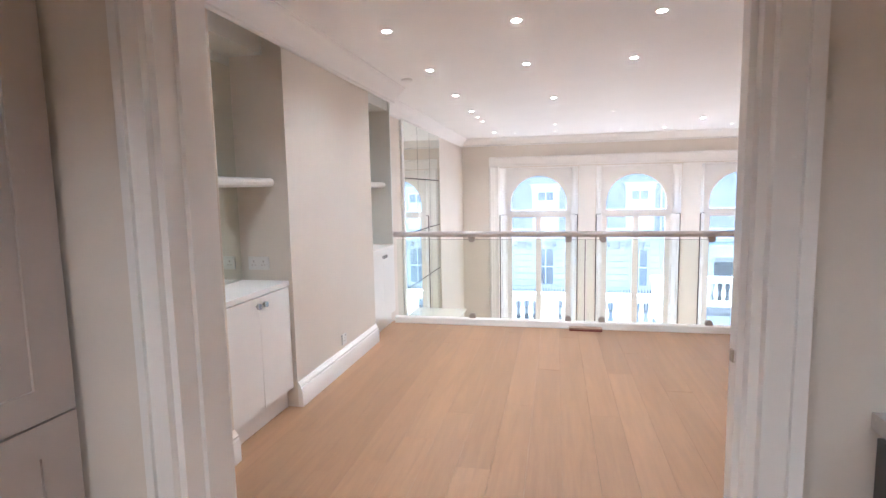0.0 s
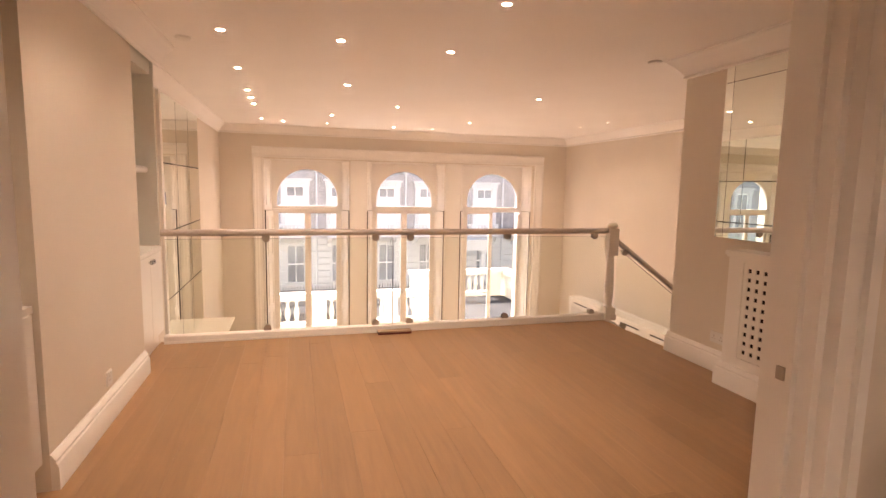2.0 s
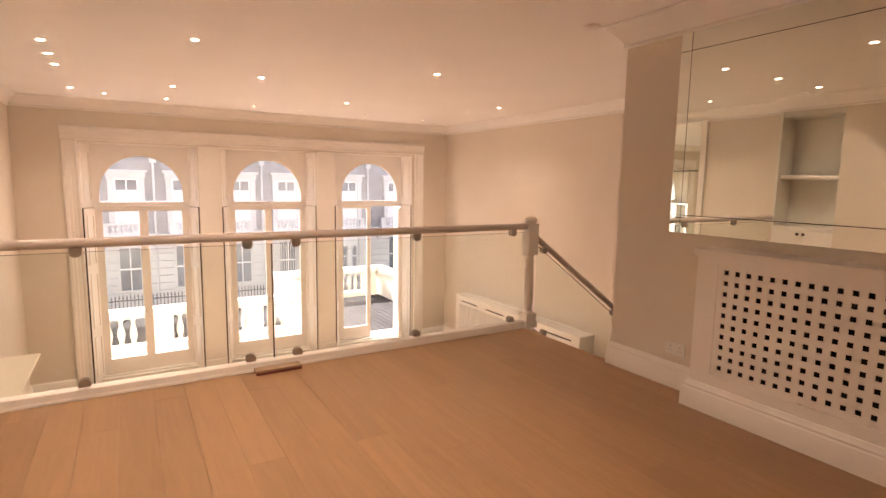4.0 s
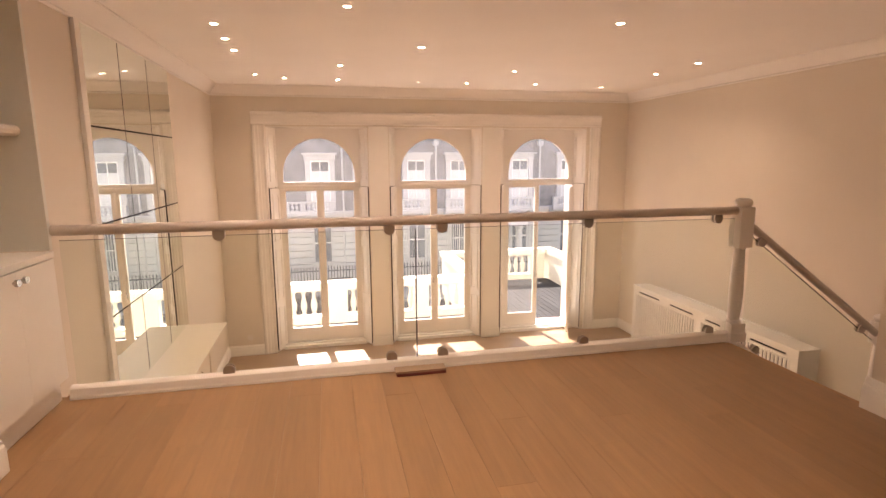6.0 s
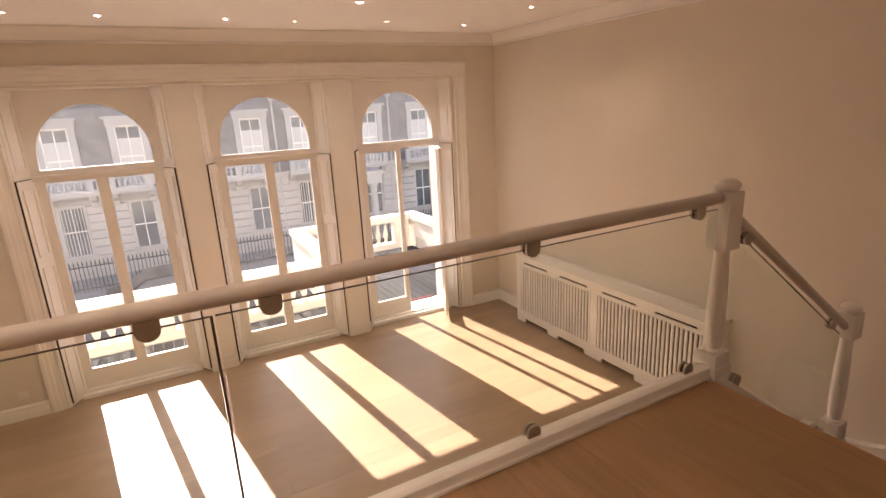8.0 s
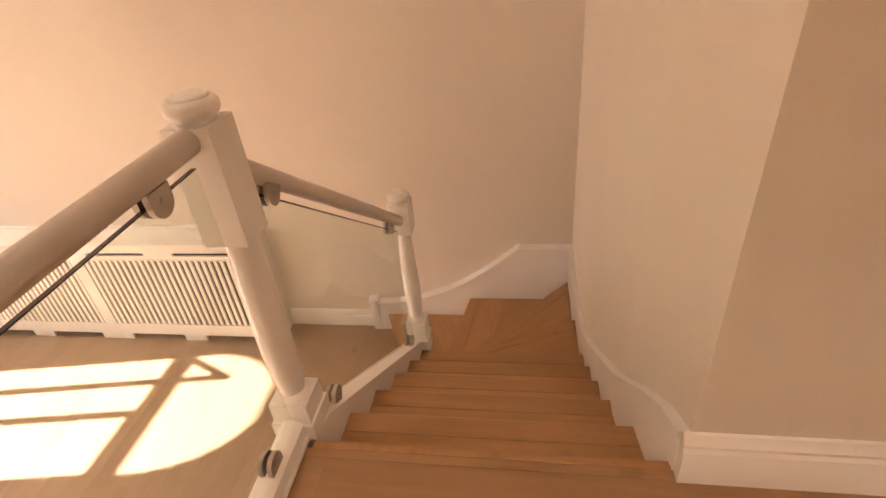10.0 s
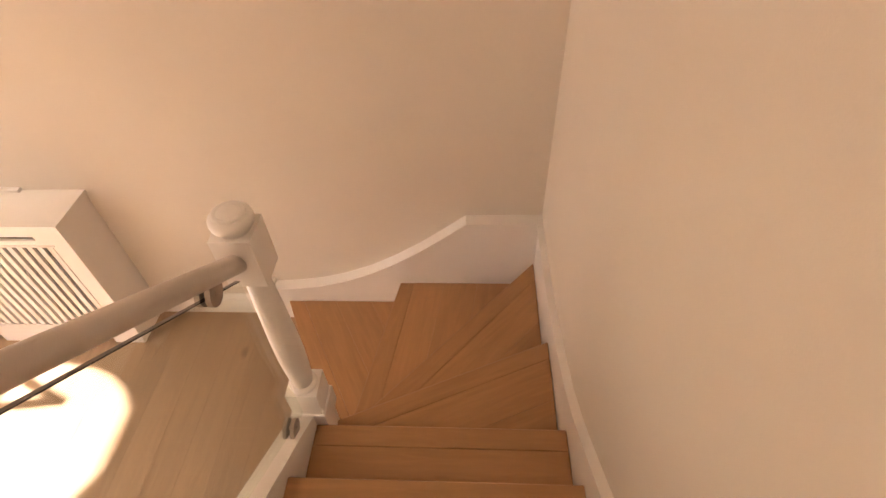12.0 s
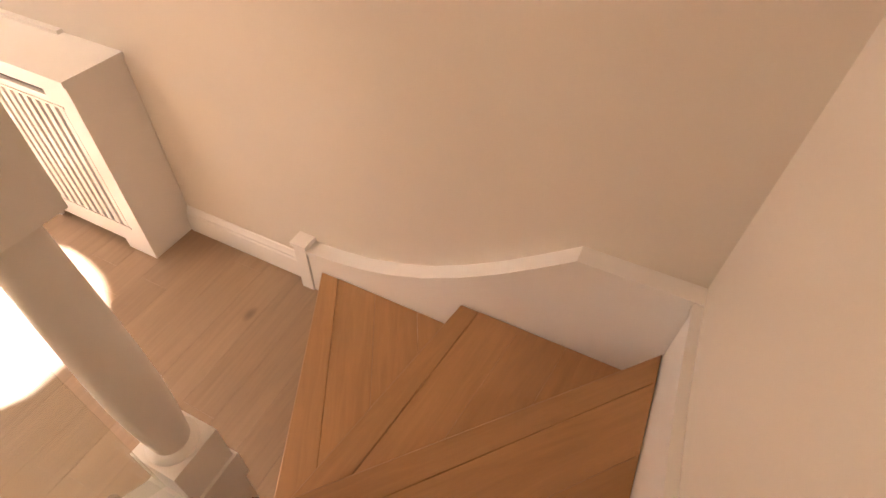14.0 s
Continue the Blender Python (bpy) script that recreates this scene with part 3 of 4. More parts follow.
def tread(name, outline, z, p, q):
    """Boards of one step: the nosing board along its edge p to q, then boards behind it."""
    p, q = Vector(p), Vector(q)
    d = (q - p).normalized()
    n = Vector((d.y, -d.x))
    centre = sum((Vector(c) for c in outline), Vector((0, 0))) / len(outline)
    if (centre - p).dot(n) < 0:
        n = -n
    last = 0.0
    for k, depth in enumerate((0.085, 0.27, 0.47, 5.0)):
        piece = clipped(clipped(outline, p + n * (last + (0.0004 if k else -1)), n, 1), p + n * (depth - 0.0004), n, -1)
        last = depth
        if len(piece) < 3:
            continue
        bm = bmesh.new()
        prism(bm, piece, "z", z - 0.032, z - (0.0 if k == 0 else 0.0006))
        bmesh.ops.remove_doubles(bm, verts=bm.verts, dist=0.0005)
        soften(bm, 0.004 if k == 0 else 0.0005, 1, 60)
        along_board(bm, "nosing_board" if k == 0 else name, d)


for k in range(1, 6):
    z = -RISE * k
    yo = YO - 0.07 if k < 3 else YO
    tread("tread_board", [(NOSE[k - 1] - 0.03, yo), (NOSE[k], yo), (NOSE[k], YI), (NOSE[k - 1] - 0.03, YI)], z, (NOSE[k], yo), (NOSE[k], YI))
    part("riser", boxes((NOSE[k - 1] - 0.030, NOSE[k - 1] - 0.012, yo, YI, z - 0.005, z + RISE - 0.033)), OAK_T, stair)
part("riser", boxes((NOSE[5] - 0.030, NOSE[5] - 0.012, YO, YI, -1.145, -0.983)), OAK_T, stair)
part("nosing", boxes((4.263, NOSE[0] + 0.008, YO - 0.07, YI, -0.032, -0.0005), bevel=0.004), OAK_T, stair)
ends = {4: (6.151, YO), 3: (WX, YO), 2: (WX, -0.263), 1: (WX, 0.487)}
corner = (WX, YO)
WIND = {4: [(5.62, YI), (5.62, YO), (6.151, YO), tuple(piv)],
        3: [tuple(piv), (6.13, YO), corner, tuple(piv + Vector((0.02, 0.01)))],
        2: [tuple(piv), corner, (WX, -0.263), tuple(piv + Vector((0.03, 0.035)))],
        1: [tuple(piv), (WX, -0.28), (WX, 0.487), (5.80, 0.0), (5.76, -0.04)]}
for k, outline in WIND.items():
    tread("winder_board", outline, LOW + RISE * k, piv, ends[k])
# risers below each winder's edge
for k, (p, q) in {4: (piv, ends[4]), 3: (piv, ends[3]), 2: (piv + Vector((0.03, 0.03)), ends[2]), 1: (Vector((5.78, -0.02)), ends[1])}.items():
    p, q = Vector(p), Vector(q)
    d = (q - p).normalized()
    n = Vector((d.y, -d.x)) * 0.018
    back = n * 0.6
    z = LOW + RISE * k
    bm = bmesh.new()
    prism(bm, [tuple(p + back), tuple(q + back), tuple(q + back + n), tuple(p + back + n)], "z", z - RISE - 0.005, z - 0.031)
    part("riser", bm, OAK_T, stair)

# wall strings with a small moulded top
def splay(bm):
    for v in bm.verts:
        if v.co.x < 4.75 and v.co.y < -1.0:
            v.co.y -= (4.75 - v.co.x) / 0.49 * 0.06


def string(name, pts, plane, face, back, label, bottom):
    """pts: (along, z) of the top edge; the board stands between back and face, with a bead on top."""
    bm = bmesh.new()
    for (u0, a0), (u1, a1) in zip(pts, pts[1:]):
        prism(bm, [(u0, bottom), (u1, bottom), (u1, a1), (u0, a0)], plane, back, face)
    bmesh.ops.remove_doubles(bm, verts=bm.verts, dist=0.0002)
    splay(bm)
    part(name, bm, WHITE, stair, label)
    bm = bmesh.new()
    s = 1 if face > back else -1
    for (u0, a0), (u1, a1) in zip(pts, pts[1:]):
        prism(bm, [(u0, a0 - 0.018), (u1, a1 - 0.018), (u1, a1 + 0.006), (u0, a0 + 0.006)], plane, back, face + s * 0.010)
        prism(bm, [(u0, a0 - 0.028), (u1, a1 - 0.028), (u1, a1 - 0.018), (u0, a0 - 0.018)], plane, back, face + s * 0.005)
    bmesh.ops.remove_doubles(bm, verts=bm.verts, dist=0.0002)
    splay(bm)
    part(name + "_bead", bm, WHITE, stair)


curve = [(0.56, -1.60), (0.40, -1.588), (0.24, -1.562), (0.08, -1.513), (-0.08, -1.445), (-0.24, -1.353), (-0.40, -1.243), (-0.54, -1.132), (-0.668, -1.025), (-1.09, -1.02)]
string("wall_string", curve, "x", 6.83, XR, "white curved wall string", LOW)
string("stair_string", [(6.819, -1.026), (6.50, -1.02), (6.25, -0.985), (5.98, -0.925), (5.75, -0.855), (5.59, -0.775), (5.45, -0.685), (5.23, -0.53), (5.044, -0.39), (4.75, -0.17), (4.52, 0.02), (4.38, 0.115), (4.262, 0.16)], "y", -1.066, -1.09, "white wall string", LOW)
part("string_block", boxes((6.822, XR, 0.565, 0.635, LOW, -1.585), (6.812, XR, 0.555, 0.645, -1.585, -1.562), bevel=0.004), WHITE, stair)
# open side: sloping kerb from the landing to the lower newel, with the glass
bm = bmesh.new()
s0, s1 = (NX + 0.05, -0.06), (N2X - 0.05, -0.937)
prism(bm, [(s0[0], s0[1] + 0.035), (s1[0], s1[1] + 0.035), (s1[0], LOW), (4.30, LOW), (4.30, 0.0)], "y", -0.105, -0.02)
part("outer_string", bm, WHITE, stair, "white closed outer string")
bm = bmesh.new()
prism(bm, [(N2X - 0.05, -0.95), (N2X + 0.05, -0.95), (N2X + 0.05, LOW), (N2X - 0.05, LOW)], "y", N2Y - 0.05, N2Y + 0.05)
part("newel_drop", bm, WHITE, stair)
sb = thing("stair_balustrade", "sloping handrail and glass panel beside the stair", "balustrade")
slope = math.degrees(math.atan2(0.90, N2X - NX))
bm = bmesh.new()
tube(bm, (NX + 0.045, YB - 0.01, 0.862), (N2X - 0.05, N2Y + 0.005, -0.045), 0.028, 24)
part("handrail", bm, RAILP, sb, "taupe painted round handrail", smooth=True)
bm = bmesh.new()
prism(bm, [(NX + 0.07, 0.0), (N2X - 0.07, -0.87), (N2X - 0.07, -0.100), (NX + 0.07, 0.777)], "y", -0.070, -0.060)
g = part("glass_panel", bm, GLASS, sb)
g.visible_shadow = False
bm = bmesh.new()
prism(bm, [(NX + 0.07, 0.775), (N2X - 0.07, -0.102), (N2X - 0.07, -0.098), (NX + 0.07, 0.779)], "y", -0.0705, -0.0595)
part("glass_edge", bm, GLASS_EDGE, g)
for t in (0.10, 0.9):
    x = NX + 0.045 + (N2X - NX - 0.1) * t
    clamp(x, -0.065, 0.840 - 0.907 * t, True, sb, slope)
    clamp(x, -0.065, -0.022 - 0.877 * t, False, sb, slope)

# ---- left side: fireplace, mantel, panelled mirror ----
mirror = thing("panelled_mirror", "tall mirror of twelve square panes over the fireplace", "mirror")
MY, MZ = [1.19, 1.92, 2.65, 3.38], [-0.614, 0.115, 0.852, 1.588, 2.325]
part("backing", boxes((XL, XL + 0.012, 1.19, 3.38, -0.614, 2.325)), DARK, mirror)
for i in range(3):
    for j in range(4):
        part("mirror_pane", boxes((XL + 0.013, XL + 0.018, MY[i] + 0.007, MY[i + 1] - 0.007, MZ[j] + 0.007, MZ[j + 1] - 0.007)), MIRROR, mirror)
part("side_frame", boxes((XL, XL + 0.03, 1.10, 1.188, -0.614, 2.325), bevel=0.004), WHITE, mirror)

fire = thing("fireplace", "cream marble fireplace with arched opening and cast iron insert", "fireplace")
FC, FX = 2.29, 0.05
prof = [(XL, -0.617), (0.200, -0.617), (0.203, -0.624), (0.203, -0.640), (0.196, -0.648), (0.165, -0.652), (0.135, -0.668), (0.11, -0.682), (XL, -0.682)]
bm = bmesh.new()
prism(bm, prof, "y", FC - 1.07, FC + 1.07)
part("mantel_shelf", bm, MARBLE, fire, "cream marble mantel shelf")
ra, za = 0.47, -1.41
bm = bmesh.new()
half = [(FC + ra, LOW)] + [(FC + ra * math.cos(math.pi * t / 28), za + ra * 1.02 * math.sin(math.pi * t / 28)) for t in range(29)] + [(FC - ra, LOW)]
outl = [(FC - 0.99, LOW), (FC - 0.99, -0.683), (FC + 0.99, -0.683), (FC + 0.99, LOW)]
prism(bm, half + outl, "x", XL, FX)
part("surround", bm, MARBLE, fire)
for s in (0.0, 0.075):
    bm = bmesh.new()
    r0, r1 = ra + 0.01 + s, ra + 0.05 + s
    ring = [(FC + r0 * math.cos(math.pi * t / 28), za + r0 * 1.02 * math.sin(math.pi * t / 28)) for t in range(29)]
    ring2 = [(FC + r1 * math.cos(math.pi * t / 28), za + r1 * 1.02 * math.sin(math.pi * t / 28)) for t in range(28, -1, -1)]
    prism(bm, [(FC + r0, LOW + 0.14)] + ring + [(FC - r0, LOW + 0.14), (FC - r1, LOW + 0.14)] + ring2 + [(FC + r1, LOW + 0.14)], "x", FX - 0.005, FX + 0.028 - s * 0.12)
    part("arch_moulding", bm, MARBLE, fire)
for sy in (-1, 1):
    y = FC + sy * 0.83
    part("jamb_base", boxes((XL, FX + 0.075, y - 0.20, y + 0.20, LOW, LOW + 0.14), bevel=0.008), MARBLE, fire)
    part("spandrel_panel", boxes((FX - 0.004, FX + 0.014, y - 0.13, y + 0.13, LOW + 0.2, -0.78), bevel=0.006), MARBLE, fire)
    bm = bmesh.new()
    prism(bm, [(FX - 0.002, -0.76), (FX + 0.055, -0.70), (FX + 0.055, -0.684), (FX - 0.002, -0.684)], "y", y - 0.12, y + 0.12)
    part("corbel", bm, MARBLE, fire)
bm = bmesh.new()
prism(bm, [(FC - 0.09, -0.70), (FC + 0.09, -0.70), (FC + 0.055, -0.94), (FC - 0.055, -0.94)], "x", FX - 0.002, FX + 0.05)
soften(bm, 0.01)
part("keystone", bm, MARBLE, fire)
bm = bmesh.new()
inner = [(FC + 0.36 * math.cos(math.pi * t / 20), za - 0.02 + 0.36 * math.sin(math.pi * t / 20)) for t in range(21)]
rr = ra - 0.001
out2 = [(FC + rr * math.cos(math.pi * t / 20), za + rr * 1.02 * math.sin(math.pi * t / 20)) for t in range(20, -1, -1)]
prism(bm, [(FC + 0.36, LOW + 0.012)] + inner + [(FC - 0.36, LOW + 0.012), (FC - rr, LOW + 0.012)] + out2 + [(FC + rr, LOW + 0.012)], "x", FX - 0.10, FX - 0.015)
part("iron_arch", bm, SOOT, fire, "black cast iron arched insert")
part("fire_back", boxes((XL + 0.002, XL + 0.03, FC - 0.46, FC + 0.46, LOW + 0.01, -0.96)), SOOT, fire)
bm = bmesh.new()
for i in range(7):
    y = FC - 0.24 + 0.08 * i
    tube(bm, (XL + 0.13, y, LOW + 0.10), (XL + 0.13, y, LOW + 0.24), 0.008, 8)
box(bm, XL + 0.12, XL + 0.14, FC - 0.28, FC + 0.28, LOW + 0.23, LOW + 0.25)
box(bm, XL + 0.03, XL + 0.14, FC - 0.28, FC + 0.28, LOW + 0.08, LOW + 0.10)
for y in (-0.27, 0.26):
    box(bm, XL + 0.12, XL + 0.14, FC + y, FC + y + 0.012, LOW + 0.008, LOW + 0.25)
part("grate", bm, SOOT, fire)
hearth = tagged(part("hearth_slab", boxes((XL + 0.03, 0.555, 1.26, 3.38, LOW - 0.013, LOW + 0.007)), SLATE), "dark slate hearth slab set into the oak floor", "hearth")

# ---- radiator cover ----
rad = thing("radiator_cover", "long white slatted radiator cover against the wall", "radiator cover")
RX, R0, R1, RT = 6.61, 1.45, 4.78, -0.83
part("top_board", boxes((RX - 0.012, XR, R0 - 0.012, R1 + 0.012, RT - 0.028, RT), bevel=0.004), WHITE, rad)
part("end_panel", boxes((RX + 0.02, XR, R0, R0 + 0.02, LOW, RT - 0.028)), WHITE, rad)
part("end_panel", boxes((RX + 0.02, XR, R1 - 0.02, R1, LOW, RT - 0.028)), WHITE, rad)
ZB, ZT = LOW + 0.19, -0.985
MID = (R0 + R1) / 2
pan = [(R0 + 0.10, MID - 0.06), (MID + 0.06, R1 - 0.10)]
bm = bmesh.new()
for ya, yb in ((R0, pan[0][0]), (pan[0][1], pan[1][0]), (pan[1][1], R1)):
    box(bm, RX, RX + 0.02, ya, yb, LOW, RT - 0.028)
for ya, yb in pan:
    box(bm, RX, RX + 0.02, ya, yb, ZT, -0.945)
    n = 2
    w = (yb - ya)
    # air slots in the top rail
    slots = [(ya + 0.07, ya + 0.07 + 0.55), (yb - 0.62, yb - 0.07)]
    xs = [ya] + [v for s in slots for v in s] + [yb]
    for i in range(0, len(xs), 2):
        box(bm, RX, RX + 0.02, xs[i], xs[i + 1], -0.945, -0.915)
    box(bm, RX, RX + 0.02, ya, yb, -0.915, RT - 0.028)
    box(bm, RX, RX + 0.02, ya, yb, LOW + 0.065, ZB)
    for fa, fb in ((ya, ya + 0.10), ((ya + yb) / 2 - 0.11, (ya + yb) / 2 + 0.11), (yb - 0.10, yb)):
        box(bm, RX, RX + 0.02, fa, fb, LOW, LOW + 0.065)
part("front_frame", bm, WHITE, rad)
part("back_rail", boxes((XR - 0.03, XR, R0 + 0.35, R1 - 0.35, RT, RT + 0.018), bevel=0.003), WHITE, rad)
# dark sheet behind the slats: the hollow's shade is put in as colour
part("inside", boxes((RX + 0.09, RX + 0.10, R0 + 0.03, R1 - 0.03, LOW + 0.02, RT - 0.04)), DARK, rad, "near-black sheet painting the shade behind the slats")
for ya, yb in pan:
    count = 26
    step = (yb - ya) / count
    me = mesh_of("slat", boxes((-0.008, 0.008, -step * 0.27, step * 0.27, ZB, ZT)), WHITE)
    for i in range(count):
        s = new("slat", me)
        s.parent = rad
        s.location = (RX + 0.012, ya + step * (i + 0.5), 0)
    for za in (ZB, ZT):
        part("panel_bead", boxes((RX - 0.005, RX, ya - 0.012, yb + 0.012, za - 0.006, za + 0.006)), WHITE, rad)

# ---- right side of the raised level: lattice cover, bevelled mirror, socket ----
lat = thing("lattice_radiator_cover", "white radiator cover with square lattice grille on the raised floor", "radiator cover")
GX, G0, G1, GT = 4.08, -3.55, -1.93, 0.985
part("top_board", boxes((GX - 0.02, 4.26, G0 - 0.02, G1 + 0.02, GT - 0.03, GT), (GX - 0.012, 4.26, G0 - 0.012, G1 + 0.012, GT - 0.045, GT - 0.03), bevel=0.004), WHITE, lat)
part("end_panel", boxes((GX + 0.02, 4.26, G1 - 0.02, G1, 0, GT - 0.045)), WHITE, lat)
part("end_panel", boxes((GX + 0.02, 4.26, G0, G0 + 0.02, 0, GT - 0.045)), WHITE, lat)
PZ0, PZ1, PY0, PY1 = 0.235, 0.91, G0 + 0.14, G1 - 0.13
part("front_frame", boxes((GX, GX + 0.02, PY1, G1, 0, GT - 0.045), (GX, GX + 0.02, G0, PY0, 0, GT - 0.045), (GX, GX + 0.02, PY0, PY1, PZ1, GT - 0.045), (GX, GX + 0.02, PY0, PY1, 0, PZ0)), WHITE, lat)
bm = bmesh.new()
sweep(bm, SKIRT, [(GX, G0), (GX, G1), (4.24, G1)])
part("plinth", bm, WHITE, lat, smooth=True)
pitch = 0.0635
ny, nz = int((PY1 - PY0) / pitch) + 1, int((PZ1 - PZ0) / pitch) + 1
upright = mesh_of("lattice_upright", boxes((-0.0035, 0.0035, -0.018, 0.018, PZ0, PZ1), bevel=0.001), WHITE)
crossbar = mesh_of("lattice_crossbar", boxes((-0.003, 0.003, 0.018 - pitch, -0.018, -0.018, 0.018)), WHITE)
for i in range(ny):
    yy = PY1 - pitch * i - 0.018
    o = new("lattice_upright", upright)
    o.parent = lat
    o.location = (GX + 0.0075, yy, 0)
    for j in range(nz):
        if i < ny - 1:
            o = new("lattice_crossbar", crossbar)
            o.parent = lat
            o.location = (GX + 0.0075, yy, PZ1 - pitch * j - 0.018)
# near-black sheet in place of the shade inside the lattice cover
part("inside", boxes((GX + 0.06, GX + 0.07, G0 + 0.03, G1 - 0.03, 0.02, GT - 0.05)), DARK, lat, "near-black sheet painting the shade behind the lattice")

rm = thing("wall_mirror", "large frameless mirror with bordered edges over the lattice cover", "mirror")
A0, A1, B0, B1 = -3.75, -1.60, 1.05, 2.32
part("backing", boxes((4.246, 4.26, A0, A1, B0, B1)), GLASS_EDGE, rm)
bx = 4.2445
part("mirror_centre", boxes((bx - 0.004, bx, A0 + 0.078, A1 - 0.078, B0 + 0.118, B1 - 0.118)), MIRROR, rm)
for row in ((A1 - 0.074, A1, B0 + 0.118, B1 - 0.118), (A0, A0 + 0.074, B0 + 0.118, B1 - 0.118), (A0 + 0.078, A1 - 0.078, B1 - 0.114, B1), (A0 + 0.078, A1 - 0.078, B0, B0 + 0.114), (A1 - 0.074, A1, B1 - 0.114, B1), (A1 - 0.074, A1, B0, B0 + 0.114)):
    m = part("mirror_border", boxes((bx - 0.004, bx, *row)), MIRROR, rm)


def socket(x, y, z, face, double, label):
    s = thing("wall_socket", label, "socket", at=(x, y, z))
    w = 0.073 if double else 0.043
    part("plate", boxes((0, 0.009, -w, w, -0.043, 0.043), bevel=0.003), PLASTIC, s)
    for c in ((-0.035, 0.035) if double else (0,)):
        # raised taupe chips; their colour stands in for the shade in the pin holes
        for dy, dz, a, b in ((0, 0.012, 0.004, 0.006), (-0.011, -0.012, 0.005, 0.003), (0.011, -0.012, 0.005, 0.003)):
            part("pin_hole_shade", boxes((0.0085, 0.0095, c + dy - a, c + dy + a, dz - b, dz + b)), KITCHEN, s)
    for c in ((-0.055, 0.055) if double else (0.02,)):
        part("rocker", boxes((0.009, 0.013, c - 0.008, c + 0.008, 0.022, 0.036)), PLASTIC, s)
    s.rotation_euler = (0, 0, radians(face))
    return s


socket(4.26, -1.70, 0.265, 180, True, "white double wall socket above the pier skirting")
socket(0.03, -1.57, 0.24, 0, False, "white wall socket on the chimney breast")
socket(-0.20, -2.36, 0.965, -90, True, "white double socket inside the niche over the cabinet")
s = socket(0.10, YW, LOW + 0.30, -90, False, "white socket low on the window wall")

# ---- niches: cabinets, shelves ----
def base_cabinet(y0, y1, label):
    c = thing("base_cabinet", label, "cabinet", "niche cabinets")
    part("carcass", boxes((-0.325, -0.02, y0 + 0.003, y1 - 0.003, 0.14, 0.815)), WHITE, c)
    part("plinth", boxes((-0.325, -0.045, y0 + 0.003, y1 - 0.003, 0.0, 0.14)), WHITE, c)
    mid = (y0 + y1) / 2
    for a, b, k in ((y0 + 0.004, mid - 0.0015, mid - 0.036), (mid + 0.0015, y1 - 0.004, mid + 0.036)):
        d = part("cabinet_door", boxes((-0.018, 0.004, a, b, 0.135, 0.813), bevel=0.002), WHITE, c)
        bm = bmesh.new()
        tube(bm, (0.003, k, 0.765), (0.016, k, 0.765), 0.006, 12)
        tube(bm, (0.016, k, 0.765), (0.032, k, 0.765), 0.018, 16)
        part("knob", bm, KNOB, d, "round chrome knob", smooth=True)
    part("counter", boxes((-0.325, 0.008, y0 + 0.001, y1 - 0.001, 0.82, 0.852), bevel=0.003), WHITE, c)
    return c


base_cabinet(-3.07, -2.362, "white two-door cabinet with chrome knobs in the niche")
base_cabinet(-0.798, -0.07, "white two-door cabinet with chrome knobs beside the balustrade")


def niche_shelf(y0, y1, z):
    bm = bmesh.new()
    prism(bm, [(-0.33, z), (-0.33, z - 0.055), (-0.085, z - 0.055), (-0.068, z - 0.045), (-0.062, z - 0.027), (-0.068, z - 0.01), (-0.085, z)], "y", y0, y1)
    return tagged(part("niche_shelf", bm, WHITE, smooth=True), "thick white floating shelf with rounded front edge", "shelf", "niche shelves")


niche_shelf(-3.069, -2.361, 1.515)
niche_shelf(-0.799, -0.091, 1.515)
nm = thing("niche_mirror", "narrow green-tinted mirror strip at the back of the niche", "mirror")
part("mirror_strip", boxes((-0.329, -0.324, -3.06, -2.37, 0.86, 2.22)), MIRROR, nm)

# ---- doorway casing ----
bm = boxes((0.668, 0.690, -4.245, -4.025, 0, 2.28), (0.690, 0.704, -4.17, -4.11, 0, 2.28), (0.590, 0.668, -4.02, -4.005, 0, 2.38), (0.60, 0.655, -4.03, -3.99, 0, 2.38), bevel=0.003)
structure("door_casing_left", bm, WHITE, "white moulded door jamb and casing", "door casing")
bm = boxes((0.573, 0.668, -4.262, -4.24, 0, 2.40), (0.583, 0.608, -4.275, -4.262, 0, 2.39), (0.640, 0.668, -4.270, -4.262, 0, 2.39), bevel=0.003)
structure("door_architrave_left", bm, WHITE, "white moulded architrave on the kitchen side", "door casing")
bm = boxes((2.143, 2.165, -4.155, -4.025, 0, 2.28), (2.127, 2.143, -4.12, -4.07, 0, 2.28), (2.165, 2.245, -4.02, -4.005, 0, 2.38), bevel=0.003)
structure("door_casing_right", bm, WHITE, "white moulded door jamb with a latch keep", "door casing")
bm = boxes((2.165, 2.255, -4.175, -4.15, 0, 2.40), (2.225, 2.255, -4.19, -4.175, 0, 2.39), (2.165, 2.19, -4.185, -4.175, 0, 2.39), bevel=0.003)
structure("door_architrave_right", bm, WHITE, "white moulded architrave on the kitchen side", "door casing")
structure("door_head", boxes((0.668, 2.165, -4.245, -4.025, 2.278, 2.30), (0.573, 2.255, -4.26, -4.241, 2.30, 2.40), (0.59, 2.245, -4.029, -4.005, 2.30, 2.38)), WHITE, "white door head lining", "door casing")
tagged(part("latch_keep", boxes((2.1225, 2.1275, -4.105, -4.085, 0.985, 1.015), bevel=0.001), CLAMP), "small metal latch keep in the door jamb", "latch")

